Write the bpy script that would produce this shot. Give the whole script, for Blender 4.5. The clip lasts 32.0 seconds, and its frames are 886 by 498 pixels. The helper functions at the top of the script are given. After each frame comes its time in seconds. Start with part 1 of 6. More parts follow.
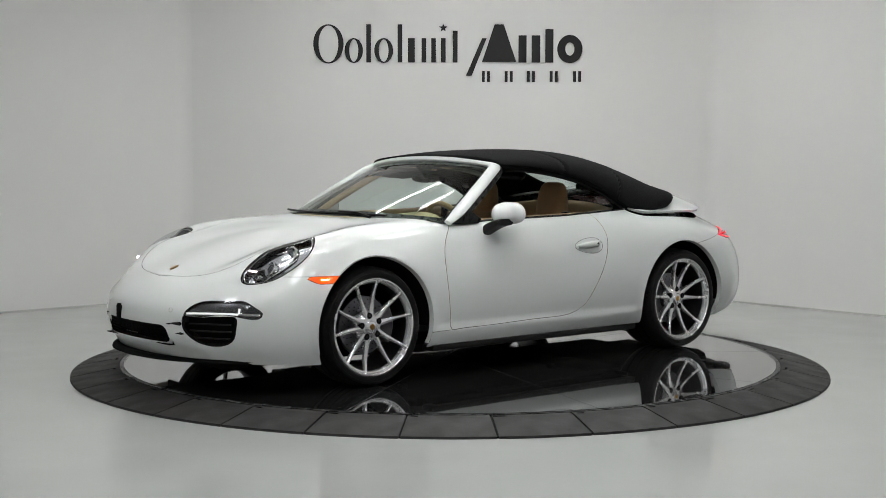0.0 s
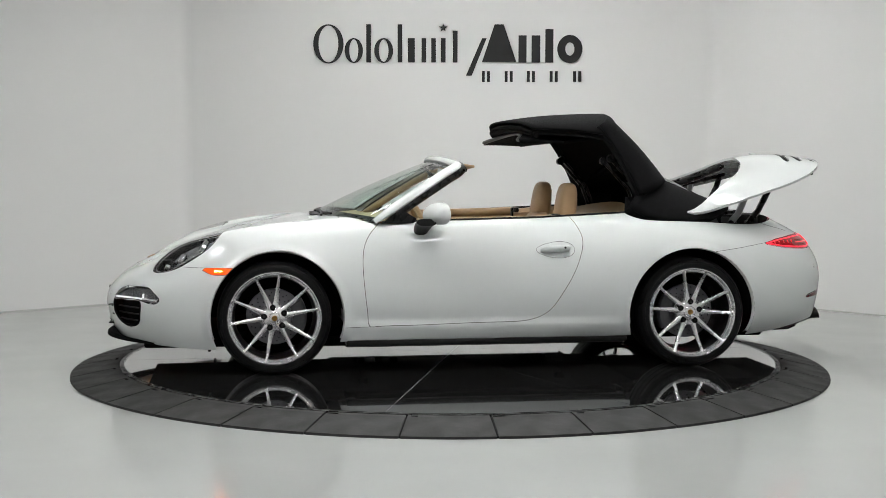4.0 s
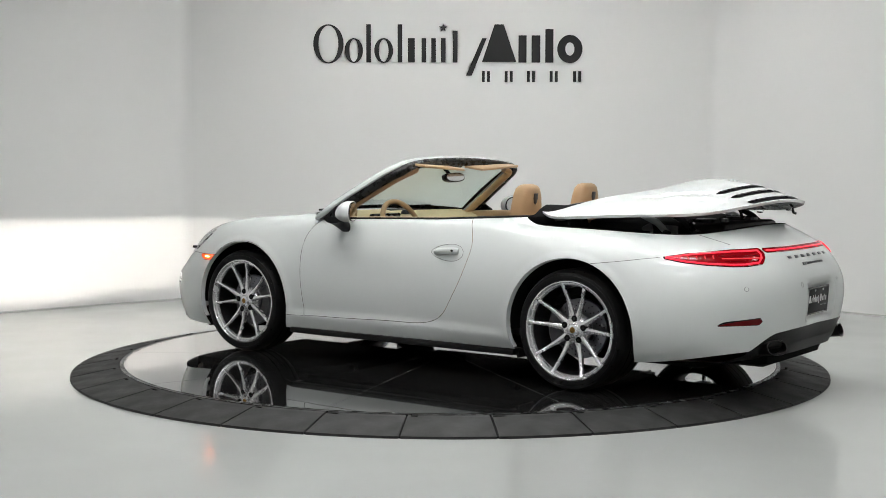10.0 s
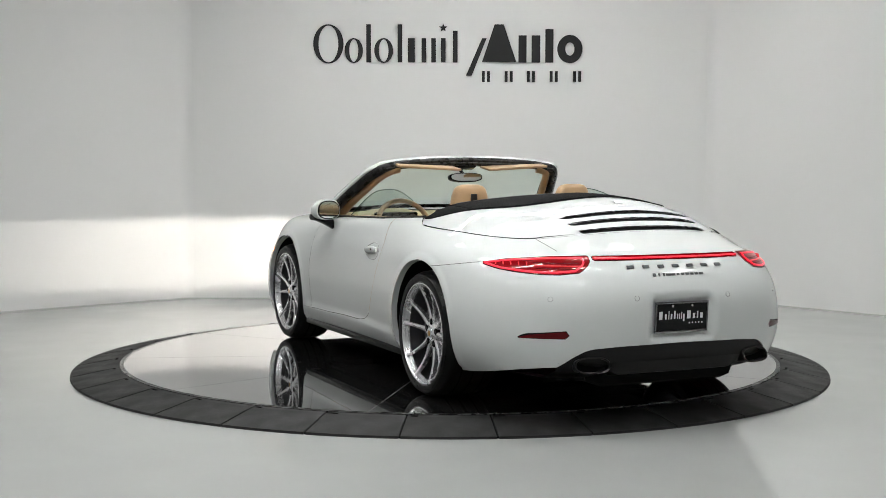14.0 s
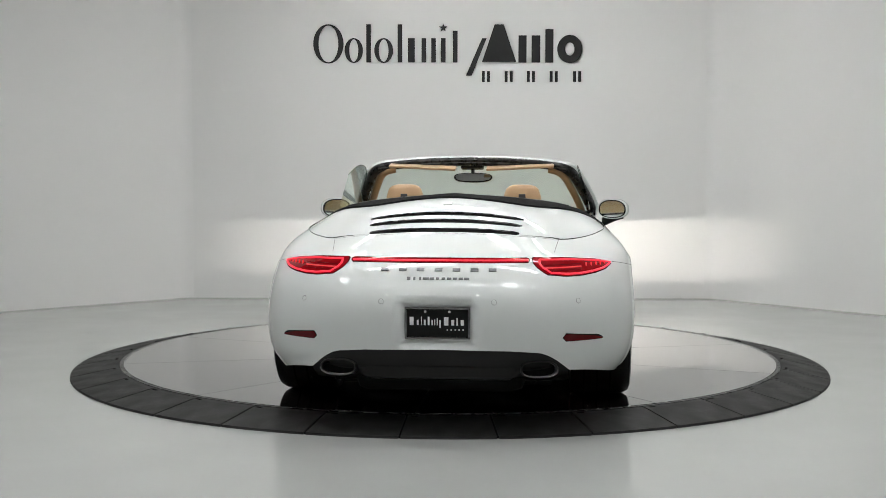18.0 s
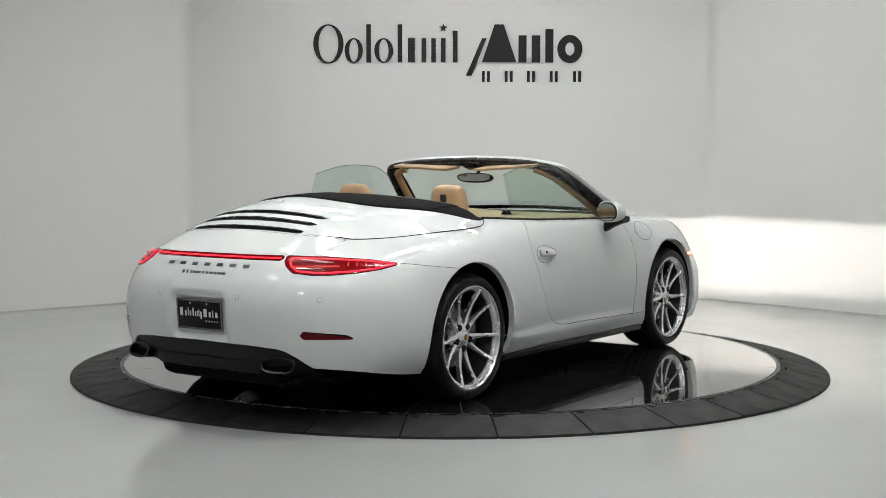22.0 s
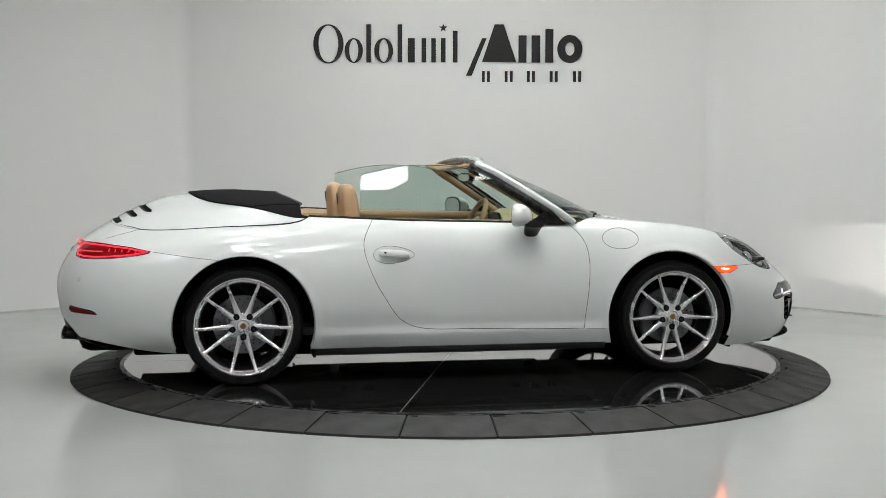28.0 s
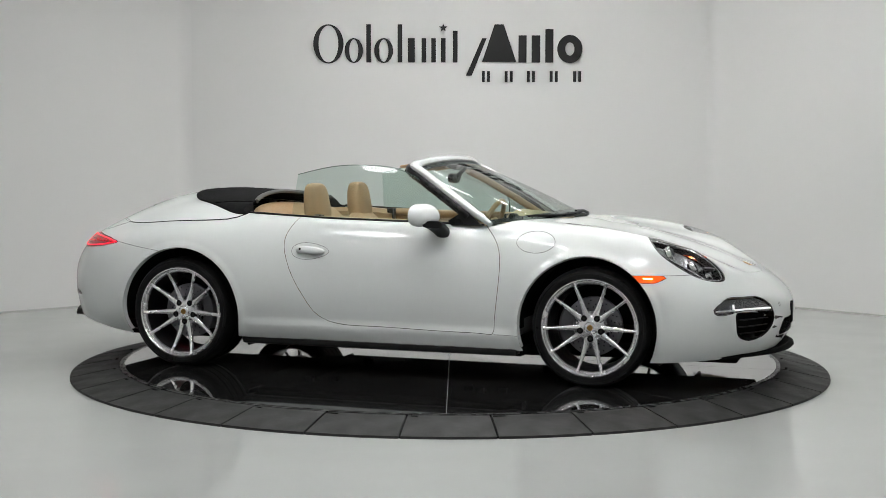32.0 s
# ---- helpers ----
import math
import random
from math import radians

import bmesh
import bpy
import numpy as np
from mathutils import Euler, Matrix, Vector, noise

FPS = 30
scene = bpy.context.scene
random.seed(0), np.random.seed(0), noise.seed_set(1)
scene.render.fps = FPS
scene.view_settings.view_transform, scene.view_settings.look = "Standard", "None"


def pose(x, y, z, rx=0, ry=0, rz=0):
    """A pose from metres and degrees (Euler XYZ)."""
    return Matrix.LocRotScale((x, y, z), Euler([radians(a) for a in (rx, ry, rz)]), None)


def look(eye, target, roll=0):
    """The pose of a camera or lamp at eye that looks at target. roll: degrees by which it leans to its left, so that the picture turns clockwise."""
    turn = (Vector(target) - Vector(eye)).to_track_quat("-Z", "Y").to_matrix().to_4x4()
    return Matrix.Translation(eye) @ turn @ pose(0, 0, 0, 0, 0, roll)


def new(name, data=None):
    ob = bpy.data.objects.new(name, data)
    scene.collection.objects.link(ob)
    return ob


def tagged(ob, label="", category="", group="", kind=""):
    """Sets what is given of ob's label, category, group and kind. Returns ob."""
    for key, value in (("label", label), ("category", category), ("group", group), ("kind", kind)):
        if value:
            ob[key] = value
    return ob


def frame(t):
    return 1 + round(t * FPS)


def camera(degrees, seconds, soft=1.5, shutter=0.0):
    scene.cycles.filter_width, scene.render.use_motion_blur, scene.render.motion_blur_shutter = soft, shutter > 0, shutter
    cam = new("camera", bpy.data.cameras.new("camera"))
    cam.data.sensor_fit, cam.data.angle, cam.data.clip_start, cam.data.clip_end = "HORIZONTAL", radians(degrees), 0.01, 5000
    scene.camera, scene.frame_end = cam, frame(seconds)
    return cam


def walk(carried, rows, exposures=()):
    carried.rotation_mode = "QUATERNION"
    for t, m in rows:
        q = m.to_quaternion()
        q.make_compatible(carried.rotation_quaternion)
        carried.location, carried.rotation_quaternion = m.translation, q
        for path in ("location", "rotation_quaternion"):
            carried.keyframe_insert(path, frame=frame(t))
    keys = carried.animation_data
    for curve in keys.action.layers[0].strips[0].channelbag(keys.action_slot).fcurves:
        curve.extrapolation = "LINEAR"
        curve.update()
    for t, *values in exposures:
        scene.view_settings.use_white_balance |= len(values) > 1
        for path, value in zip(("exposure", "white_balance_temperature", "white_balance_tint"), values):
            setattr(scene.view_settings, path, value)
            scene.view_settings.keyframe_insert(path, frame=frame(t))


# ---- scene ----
# ---------------------------------------------------------------- camera
cam = camera(37.37, 32.0, soft=0.85)
EYE = Vector((0.0, -8.2607, 1.2606))
PITCH, YAW, ROLL = 0.0647, -0.0052, -0.0013
AIM = EYE + Vector((math.sin(YAW) * math.cos(PITCH), math.cos(YAW) * math.cos(PITCH), -math.sin(PITCH)))
VIEW = look(EYE, AIM, math.degrees(-ROLL))
# the camera's own exposure drifts as the beams sweep through the room
walk(cam, [(0.0, VIEW), (32.0, VIEW)], exposures=[(0, .88), (.6, 1.04), (1, 1.09), (3, 1.11), (8, 1.11), (10, 1.08), (13, 1.04), (14, 1.01), (18, .91), (23, .90), (25, .97), (28, 1.01), (32, 1.01)])

# ---------------------------------------------------------------- plan
ROOM_BACK, ROOM_FRONT, ROOM_SIDE, ROOM_TOP = 3.93, -10.5, 6.0, 3.9
RING_OUT, RING_IN, DISC_TOP = 2.322, 2.009, 0.061
CAR_SHIFT = (-0.1034, -0.1372)
# heading of the car, degrees, second by second
HEADING = [(0, 219.44), (1, 211.8), (2, 204.19), (3, 196.61), (6, 174.02), (7, 166.5), (8, 158.99), (9, 151.51), (10, 144.05),
           (11, 136.63), (12, 129.27), (13, 121.97), (14, 114.7), (17, 92.71), (18, 85.28), (19, 77.79), (20, 70.39), (21, 63.07),
           (22, 55.76), (23, 48.37), (24, 40.9), (25, 33.41), (28, 11.08), (29, 3.69), (30, -3.68), (31, -11.05), (32, -18.45)]

# ---------------------------------------------------------------- world and light
world = bpy.data.worlds.new("world")
scene.world = world
world.use_nodes = True
world.node_tree.nodes["Background"].inputs[0].default_value = (0.8, 0.85, 0.9, 1)
world.node_tree.nodes["Background"].inputs[1].default_value = 0.02


# ---------------------------------------------------------------- materials
def material(name, color, rough=0.5, metal=0.0, coat=0.0, emit=None, strength=0.0, noise_scale=0.0, vary=0.0, bump=0.0, bump_scale=200.0,
             rough_vary=0.0, ior=1.45, transmission=0.0, sheen=0.0, spec=0.5):
    m = bpy.data.materials.new(name)
    m.use_nodes = True
    nt = m.node_tree
    b = nt.nodes["Principled BSDF"]
    b.inputs["Base Color"].default_value = (*color, 1)
    b.inputs["Roughness"].default_value = rough
    b.inputs["Metallic"].default_value = metal
    b.inputs["IOR"].default_value = ior
    b.inputs["Specular IOR Level"].default_value = spec
    b.inputs["Coat Weight"].default_value = coat
    b.inputs["Coat Roughness"].default_value = 0.012
    b.inputs["Transmission Weight"].default_value = transmission
    b.inputs["Sheen Weight"].default_value = sheen
    if emit:
        b.inputs["Emission Color"].default_value = (*emit, 1)
        b.inputs["Emission Strength"].default_value = strength
    if vary or rough_vary or bump:
        tc = nt.nodes.new("ShaderNodeTexCoord")
    if vary or rough_vary:
        n1 = nt.nodes.new("ShaderNodeTexNoise")
        n1.inputs["Scale"].default_value = noise_scale
        n1.inputs["Detail"].default_value = 6
        nt.links.new(tc.outputs["Object"], n1.inputs["Vector"])
    if vary:
        ramp = nt.nodes.new("ShaderNodeMix")
        ramp.data_type = "RGBA"
        ramp.inputs["A"].default_value = (*[c * (1 - vary) for c in color], 1)
        ramp.inputs["B"].default_value = (*[min(1, c * (1 + vary)) for c in color], 1)
        nt.links.new(n1.outputs["Fac"], ramp.inputs["Factor"])
        nt.links.new(ramp.outputs["Result"], b.inputs["Base Color"])
    if rough_vary:
        mr = nt.nodes.new("ShaderNodeMapRange")
        mr.inputs["From Min"].default_value, mr.inputs["From Max"].default_value = 0.3, 0.7
        mr.inputs["To Min"].default_value, mr.inputs["To Max"].default_value = rough - rough_vary, rough + rough_vary
        nt.links.new(n1.outputs["Fac"], mr.inputs["Value"])
        nt.links.new(mr.outputs["Result"], b.inputs["Roughness"])
    if bump:
        n2 = nt.nodes.new("ShaderNodeTexNoise")
        n2.inputs["Scale"].default_value = bump_scale
        n2.inputs["Detail"].default_value = 3
        nt.links.new(tc.outputs["Object"], n2.inputs["Vector"])
        bp = nt.nodes.new("ShaderNodeBump")
        bp.inputs["Strength"].default_value = bump
        bp.inputs["Distance"].default_value = 0.002
        nt.links.new(n2.outputs["Fac"], bp.inputs["Height"])
        nt.links.new(bp.outputs["Normal"], b.inputs["Normal"])
    return m


WALL = material("wall_paint", (0.80, 0.80, 0.79), 0.6, noise_scale=0.6, vary=0.02, bump=0.05, bump_scale=60)
# unseen rear wall, kept pale to bounce fill light onto the car
FILL_WALL = material("pale_fill_wall", (0.70, 0.70, 0.69), 0.9, noise_scale=3.0, vary=0.1)
CEIL = material("ceiling_paint", (0.72, 0.72, 0.72), 0.8, noise_scale=1.0, vary=0.03)
FLOOR = material("floor_epoxy", (0.43, 0.44, 0.43), 0.115, spec=0.42, noise_scale=2.3, vary=0.04, rough_vary=0.03)
RUBBER = material("ring_rubber", (0.015, 0.0155, 0.015), 0.66, noise_scale=9.0, vary=0.25, bump=0.25, bump_scale=350, rough_vary=0.1)
GLOSS_BLACK = material("disc_gloss_black", (0.014, 0.014, 0.014), 0.04, coat=0.7, ior=1.7, noise_scale=5.0, rough_vary=0.015)
STEEL_TRIM = material("steel_trim", (0.55, 0.56, 0.55), 0.22, metal=1.0, noise_scale=30.0, rough_vary=0.08)
BEAD = material("sealing_bead", (0.52, 0.52, 0.51), 0.7, noise_scale=6.0, vary=0.2)
SEAM = material("seam_grey", (0.35, 0.36, 0.36), 0.4)
PAINT = material("white_paint", (0.715, 0.742, 0.733), 0.5, coat=1.0, spec=0.0, noise_scale=900.0, vary=0.015)
GAP = material("gap_black", (0.006, 0.006, 0.006), 0.9, spec=0.1)
BLACK = material("black_plastic", (0.011, 0.011, 0.011), 0.42, spec=0.25, noise_scale=60.0, vary=0.2, bump=0.15, bump_scale=500)
SATIN = material("satin_black", (0.010, 0.010, 0.0105), 0.28, spec=0.35, noise_scale=25.0, rough_vary=0.06)
TYRE = material("tyre_rubber", (0.006, 0.006, 0.0063), 0.36, spec=0.26, noise_scale=40.0, vary=0.25, rough_vary=0.1)
ALLOY = material("silver_alloy", (0.84, 0.84, 0.85), 0.25, metal=0.78, noise_scale=9.0, rough_vary=0.04, coat=0.3)
ALLOY_DARK = material("rim_inner_alloy", (0.09, 0.09, 0.095), 0.4, metal=1.0, noise_scale=30.0, rough_vary=0.1)
CHROME = material("chrome", (0.75, 0.75, 0.75), 0.08, metal=1.0)
DISC_IRON = material("brake_iron", (0.17, 0.17, 0.185), 0.36, metal=1.0, noise_scale=20.0, rough_vary=0.1)
CALIPER = material("caliper_paint", (0.06, 0.06, 0.065), 0.35)
LEATHER = material("tan_leather", (0.47, 0.315, 0.175), 0.42, noise_scale=14.0, vary=0.08, bump=0.3, bump_scale=420, rough_vary=0.06)
SAND = material("sand_leather", (0.50, 0.39, 0.215), 0.45, noise_scale=14.0, vary=0.08, bump=0.3, bump_scale=420)
FABRIC = material("soft_top_fabric", (0.0075, 0.0075, 0.008), 0.9, spec=0.12, noise_scale=30.0, vary=0.3, bump=0.5, bump_scale=900)
LINING = material("top_lining", (0.010, 0.010, 0.010), 0.95, spec=0.1, noise_scale=30.0, vary=0.2)
GREY_TRIM = material("grey_trim", (0.11, 0.11, 0.11), 0.5, noise_scale=60.0, vary=0.1)


def glass_material(name, tint, rough=0.0):
    m = bpy.data.materials.new(name)
    m.use_nodes = True
    nt = m.node_tree
    nt.nodes.clear()
    out = nt.nodes.new("ShaderNodeOutputMaterial")
    mix = nt.nodes.new("ShaderNodeMixShader")
    lw = nt.nodes.new("ShaderNodeLayerWeight")
    lw.inputs["Blend"].default_value = 0.5
    pw = nt.nodes.new("ShaderNodeMath")
    pw.operation = "POWER"
    pw.inputs[1].default_value = 5.0
    fr = nt.nodes.new("ShaderNodeMath")
    fr.operation = "MULTIPLY_ADD"
    fr.inputs[1].default_value, fr.inputs[2].default_value = 0.92, 0.06
    nt.links.new(lw.outputs["Facing"], pw.inputs[0])
    nt.links.new(pw.outputs[0], fr.inputs[0])
    tr = nt.nodes.new("ShaderNodeBsdfTransparent")
    tr.inputs["Color"].default_value = (*tint, 1)
    gl = nt.nodes.new("ShaderNodeBsdfGlossy")
    gl.inputs["Roughness"].default_value = rough
    nt.links.new(fr.outputs[0], mix.inputs[0])
    nt.links.new(tr.outputs[0], mix.inputs[1])
    nt.links.new(gl.outputs[0], mix.inputs[2])
    nt.links.new(mix.outputs[0], out.inputs[0])
    return m


GLASS = glass_material("green_tinted_glass", (0.74, 0.83, 0.79))
CLEAR = glass_material("clear_lens", (0.95, 0.96, 0.97))
RED_LENS = material("red_lens", (0.13, 0.001, 0.003), 0.12, spec=0.3, coat=0.12, emit=(1.0, 0.003, 0.012), strength=0.052)
RED_DARK = material("dark_red_reflector", (0.11, 0.003, 0.005), 0.25, coat=0.15, spec=0.2)
RED_GLOW = material("red_led", (0.4, 0.01, 0.015), 0.3, emit=(1.0, 0.02, 0.05), strength=0.72)
RED_MID = material("red_lit_rib", (0.3, 0.01, 0.012), 0.3, emit=(1.0, 0.03, 0.05), strength=0.33)
AMBER = material("amber_lens", (0.65, 0.08, 0.01), 0.15, coat=1.0, emit=(1.0, 0.11, 0.012), strength=0.32)
AMBER_GLOW = material("amber_bulb", (0.9, 0.3, 0.02), 0.3, emit=(1.0, 0.20, 0.03), strength=26.0)
LAMP_GLOW = material("lamp_diffuser", (0.9, 0.9, 0.9), 0.5, emit=(0.97, 1.0, 0.98), strength=8.5)
TUBE_GLOW = material("tube_diffuser", (0.9, 0.9, 0.9), 0.5, emit=(1.0, 0.99, 0.98), strength=64.0)
SOFT_GLOW = material("softbox_cloth", (0.9, 0.9, 0.9), 0.6, emit=(0.97, 0.98, 1.0), strength=8.0)
BEAM_GLOW = material("headlight_burner", (1, 1, 1), 0.5, emit=(1.0, 0.93, 0.85), strength=112000.0)


# ---------------------------------------------------------------- mesh helpers
def mesh_of(name, V, F, mat, smooth=True, normals=None):
    me = bpy.data.meshes.new(name)
    me.from_pydata([tuple(map(float, v)) for v in V], [], [tuple(f) for f in F])
    me.materials.append(mat)
    if smooth:
        me.polygons.foreach_set("use_smooth", [True] * len(me.polygons))
    me.update()
    if normals is not None:
        me.normals_split_custom_set_from_vertices([tuple(map(float, n)) for n in normals])
    return me


def put(name, me, parent=None, label="", m=None):
    ob = new(name, me)
    if parent is not None:
        ob.parent = parent
    if m is not None:
        ob.matrix_basis = m
    if label:
        tagged(ob, label)
    return ob


def part(name, bm, mat, parent, label="", smooth=True, m=None):
    """One bmesh as ONE mesh object under a thing or a part."""
    me = bpy.data.meshes.new(name)
    bm.to_mesh(me)
    bm.free()
    me.materials.append(mat)
    if smooth:
        me.polygons.foreach_set("use_smooth", [True] * len(me.polygons))
        me.set_sharp_from_angle(angle=radians(38))
    return put(name, me, parent, label, m)


def grid_mesh(P, close_u=False, close_v=False):
    """Vertices and quads of an array of points [u][v]."""
    nu, nv = len(P), len(P[0])
    V = [p for row in P for p in row]
    F = []
    for i in range(nu if close_u else nu - 1):
        for j in range(nv if close_v else nv - 1):
            a, b = i * nv + j, i * nv + (j + 1) % nv
            c, d = ((i + 1) % nu) * nv + (j + 1) % nv, ((i + 1) % nu) * nv + j
            F.append((a, b, c, d))
    return V, F


def bm_from(V, F):
    bm = bmesh.new()
    vs = [bm.verts.new(tuple(map(float, v))) for v in V]
    for f in F:
        try:
            bm.faces.new([vs[i] for i in f])
        except ValueError:
            pass
    return bm


def bm_box(sx, sy, sz, bevel=0.0, at=(0, 0, 0), seg=2, rot=None):
    bm = bmesh.new()
    bmesh.ops.create_cube(bm, size=1.0)
    bmesh.ops.scale(bm, vec=(sx, sy, sz), verts=bm.verts)
    if bevel:
        bmesh.ops.bevel(bm, geom=bm.edges[:], offset=bevel, segments=seg, profile=0.5, affect="EDGES")
    mt = Matrix.Translation(at) @ (rot if rot is not None else Matrix.Identity(4))
    bmesh.ops.transform(bm, matrix=mt, verts=bm.verts)
    return bm


def bm_lathe(profile, axis="y", n=48, closed=False):
    """profile: (radius, along) pairs, turned round the axis."""
    P = []
    for k in range(n):
        a = 2 * math.pi * k / n
        row = []
        for r, h in profile:
            c, s = r * math.cos(a), r * math.sin(a)
            row.append({"y": (c, h, s), "z": (c, s, h), "x": (h, c, s)}[axis])
        P.append(row)
    V, F = grid_mesh(P, close_u=True, close_v=closed)
    bm = bm_from(V, F)
    bmesh.ops.remove_doubles(bm, verts=bm.verts, dist=1e-5)
    bmesh.ops.recalc_face_normals(bm, faces=bm.faces)
    return bm


def bm_tube(points, r, n=10, squash=1.0, taper=None):
    """A round bar along points."""
    pts = [Vector(p) for p in points]
    P = []
    ref = Vector((0.13, 0.27, 0.95)).normalized()
    for i, p in enumerate(pts):
        t = (pts[min(i + 1, len(pts) - 1)] - pts[max(i - 1, 0)]).normalized()
        a = t.cross(ref).normalized()
        b = t.cross(a).normalized()
        rr = r * (taper[i] if taper else 1.0)
        sq = squash[i] if isinstance(squash, (list, tuple)) else squash
        P.append([p + a * rr * math.cos(2 * math.pi * k / n) + b * rr * sq * math.sin(2 * math.pi * k / n) for k in range(n)])
    V, F = grid_mesh(P, close_v=True)
    F.append(tuple(range(n)))
    F.append(tuple(reversed(range((len(pts) - 1) * n, len(pts) * n))))
    bm = bm_from(V, F)
    bmesh.ops.recalc_face_normals(bm, faces=bm.faces)
    return bm


def bm_join(*bms):
    out = bmesh.new()
    for b in bms:
        me = bpy.data.meshes.new("tmp")
        b.to_mesh(me)
        b.free()
        out.from_mesh(me)
        bpy.data.meshes.remove(me)
    return out


def bm_prism(outline, z0, z1, bevel=0.0, axes="xyz"):
    """A plate of that outline (a, b pairs) between two heights along the third axis."""
    def at(a, b, h):
        p = {axes[0]: a, axes[1]: b, axes[2]: h}
        return (p["x"], p["y"], p["z"])
    bm = bmesh.new()
    vs = [bm.verts.new(at(a, b, z0)) for a, b in outline]
    f = bm.faces.new(vs)
    r = bmesh.ops.extrude_face_region(bm, geom=[f])
    d = Vector(at(0, 0, z1 - z0))
    bmesh.ops.translate(bm, vec=d, verts=[g for g in r["geom"] if isinstance(g, bmesh.types.BMVert)])
    bmesh.ops.recalc_face_normals(bm, faces=bm.faces)
    if bevel:
        bmesh.ops.bevel(bm, geom=bm.edges[:], offset=bevel, segments=2, profile=0.5, affect="EDGES")
    return bm


def spline(t, k, v):
    """A natural cubic spline through the knots k with the values v (arrays), at t."""
    k, v, t = np.asarray(k, float), np.asarray(v, float), np.asarray(t, float)
    v2 = v.reshape(len(k), -1)
    n = len(k)
    h = np.diff(k)
    A = np.eye(n)
    B = np.zeros_like(v2)
    for i in range(1, n - 1):
        A[i, i - 1], A[i, i], A[i, i + 1] = h[i - 1], 2 * (h[i - 1] + h[i]), h[i]
        B[i] = 6 * ((v2[i + 1] - v2[i]) / h[i] - (v2[i] - v2[i - 1]) / h[i - 1])
    M = np.linalg.solve(A, B)
    j = np.clip(np.searchsorted(k, t, side="right") - 1, 0, n - 2)
    a, b, hh = (k[j + 1] - t)[:, None], (t - k[j])[:, None], h[j][:, None]
    r = (M[j] * a ** 3 + M[j + 1] * b ** 3) / (6 * hh) + (v2[j] / hh - M[j] * hh / 6) * a + (v2[j + 1] / hh - M[j + 1] * hh / 6) * b
    return r.reshape((len(t),) + v.shape[1:])


def smooth_line(points, n, closed=False):
    """n points of a smooth curve through points."""
    p = np.asarray(points, float)
    if closed:
        p = np.vstack([p[-3:], p, p[:3]])
    k = np.concatenate([[0], np.cumsum(np.linalg.norm(np.diff(p, axis=0), axis=1) ** 0.7)])
    if closed:
        return spline(np.linspace(k[3], k[-3], n, endpoint=False), k, p)
    return spline(np.linspace(0, k[-1], n), k, p)


def poly_dist(A, B, poly):
    """Signed distance from the points (A, B) to a closed outline: negative inside."""
    poly = np.asarray(poly, float)
    q = np.roll(poly, -1, axis=0)
    d = np.full(len(A), 1e9)
    inside = np.zeros(len(A), bool)
    for (x0, y0), (x1, y1) in zip(poly, q):
        ex, ey = x1 - x0, y1 - y0
        w = np.clip(((A - x0) * ex + (B - y0) * ey) / (ex * ex + ey * ey + 1e-12), 0, 1)
        d = np.minimum(d, np.hypot(A - x0 - w * ex, B - y0 - w * ey))
        if abs(ey) > 1e-12:
            cross = ((y0 > B) != (y1 > B)) & (A < (B - y0) * ex / ey + x0)
            inside ^= cross
    return np.where(inside, -d, d)


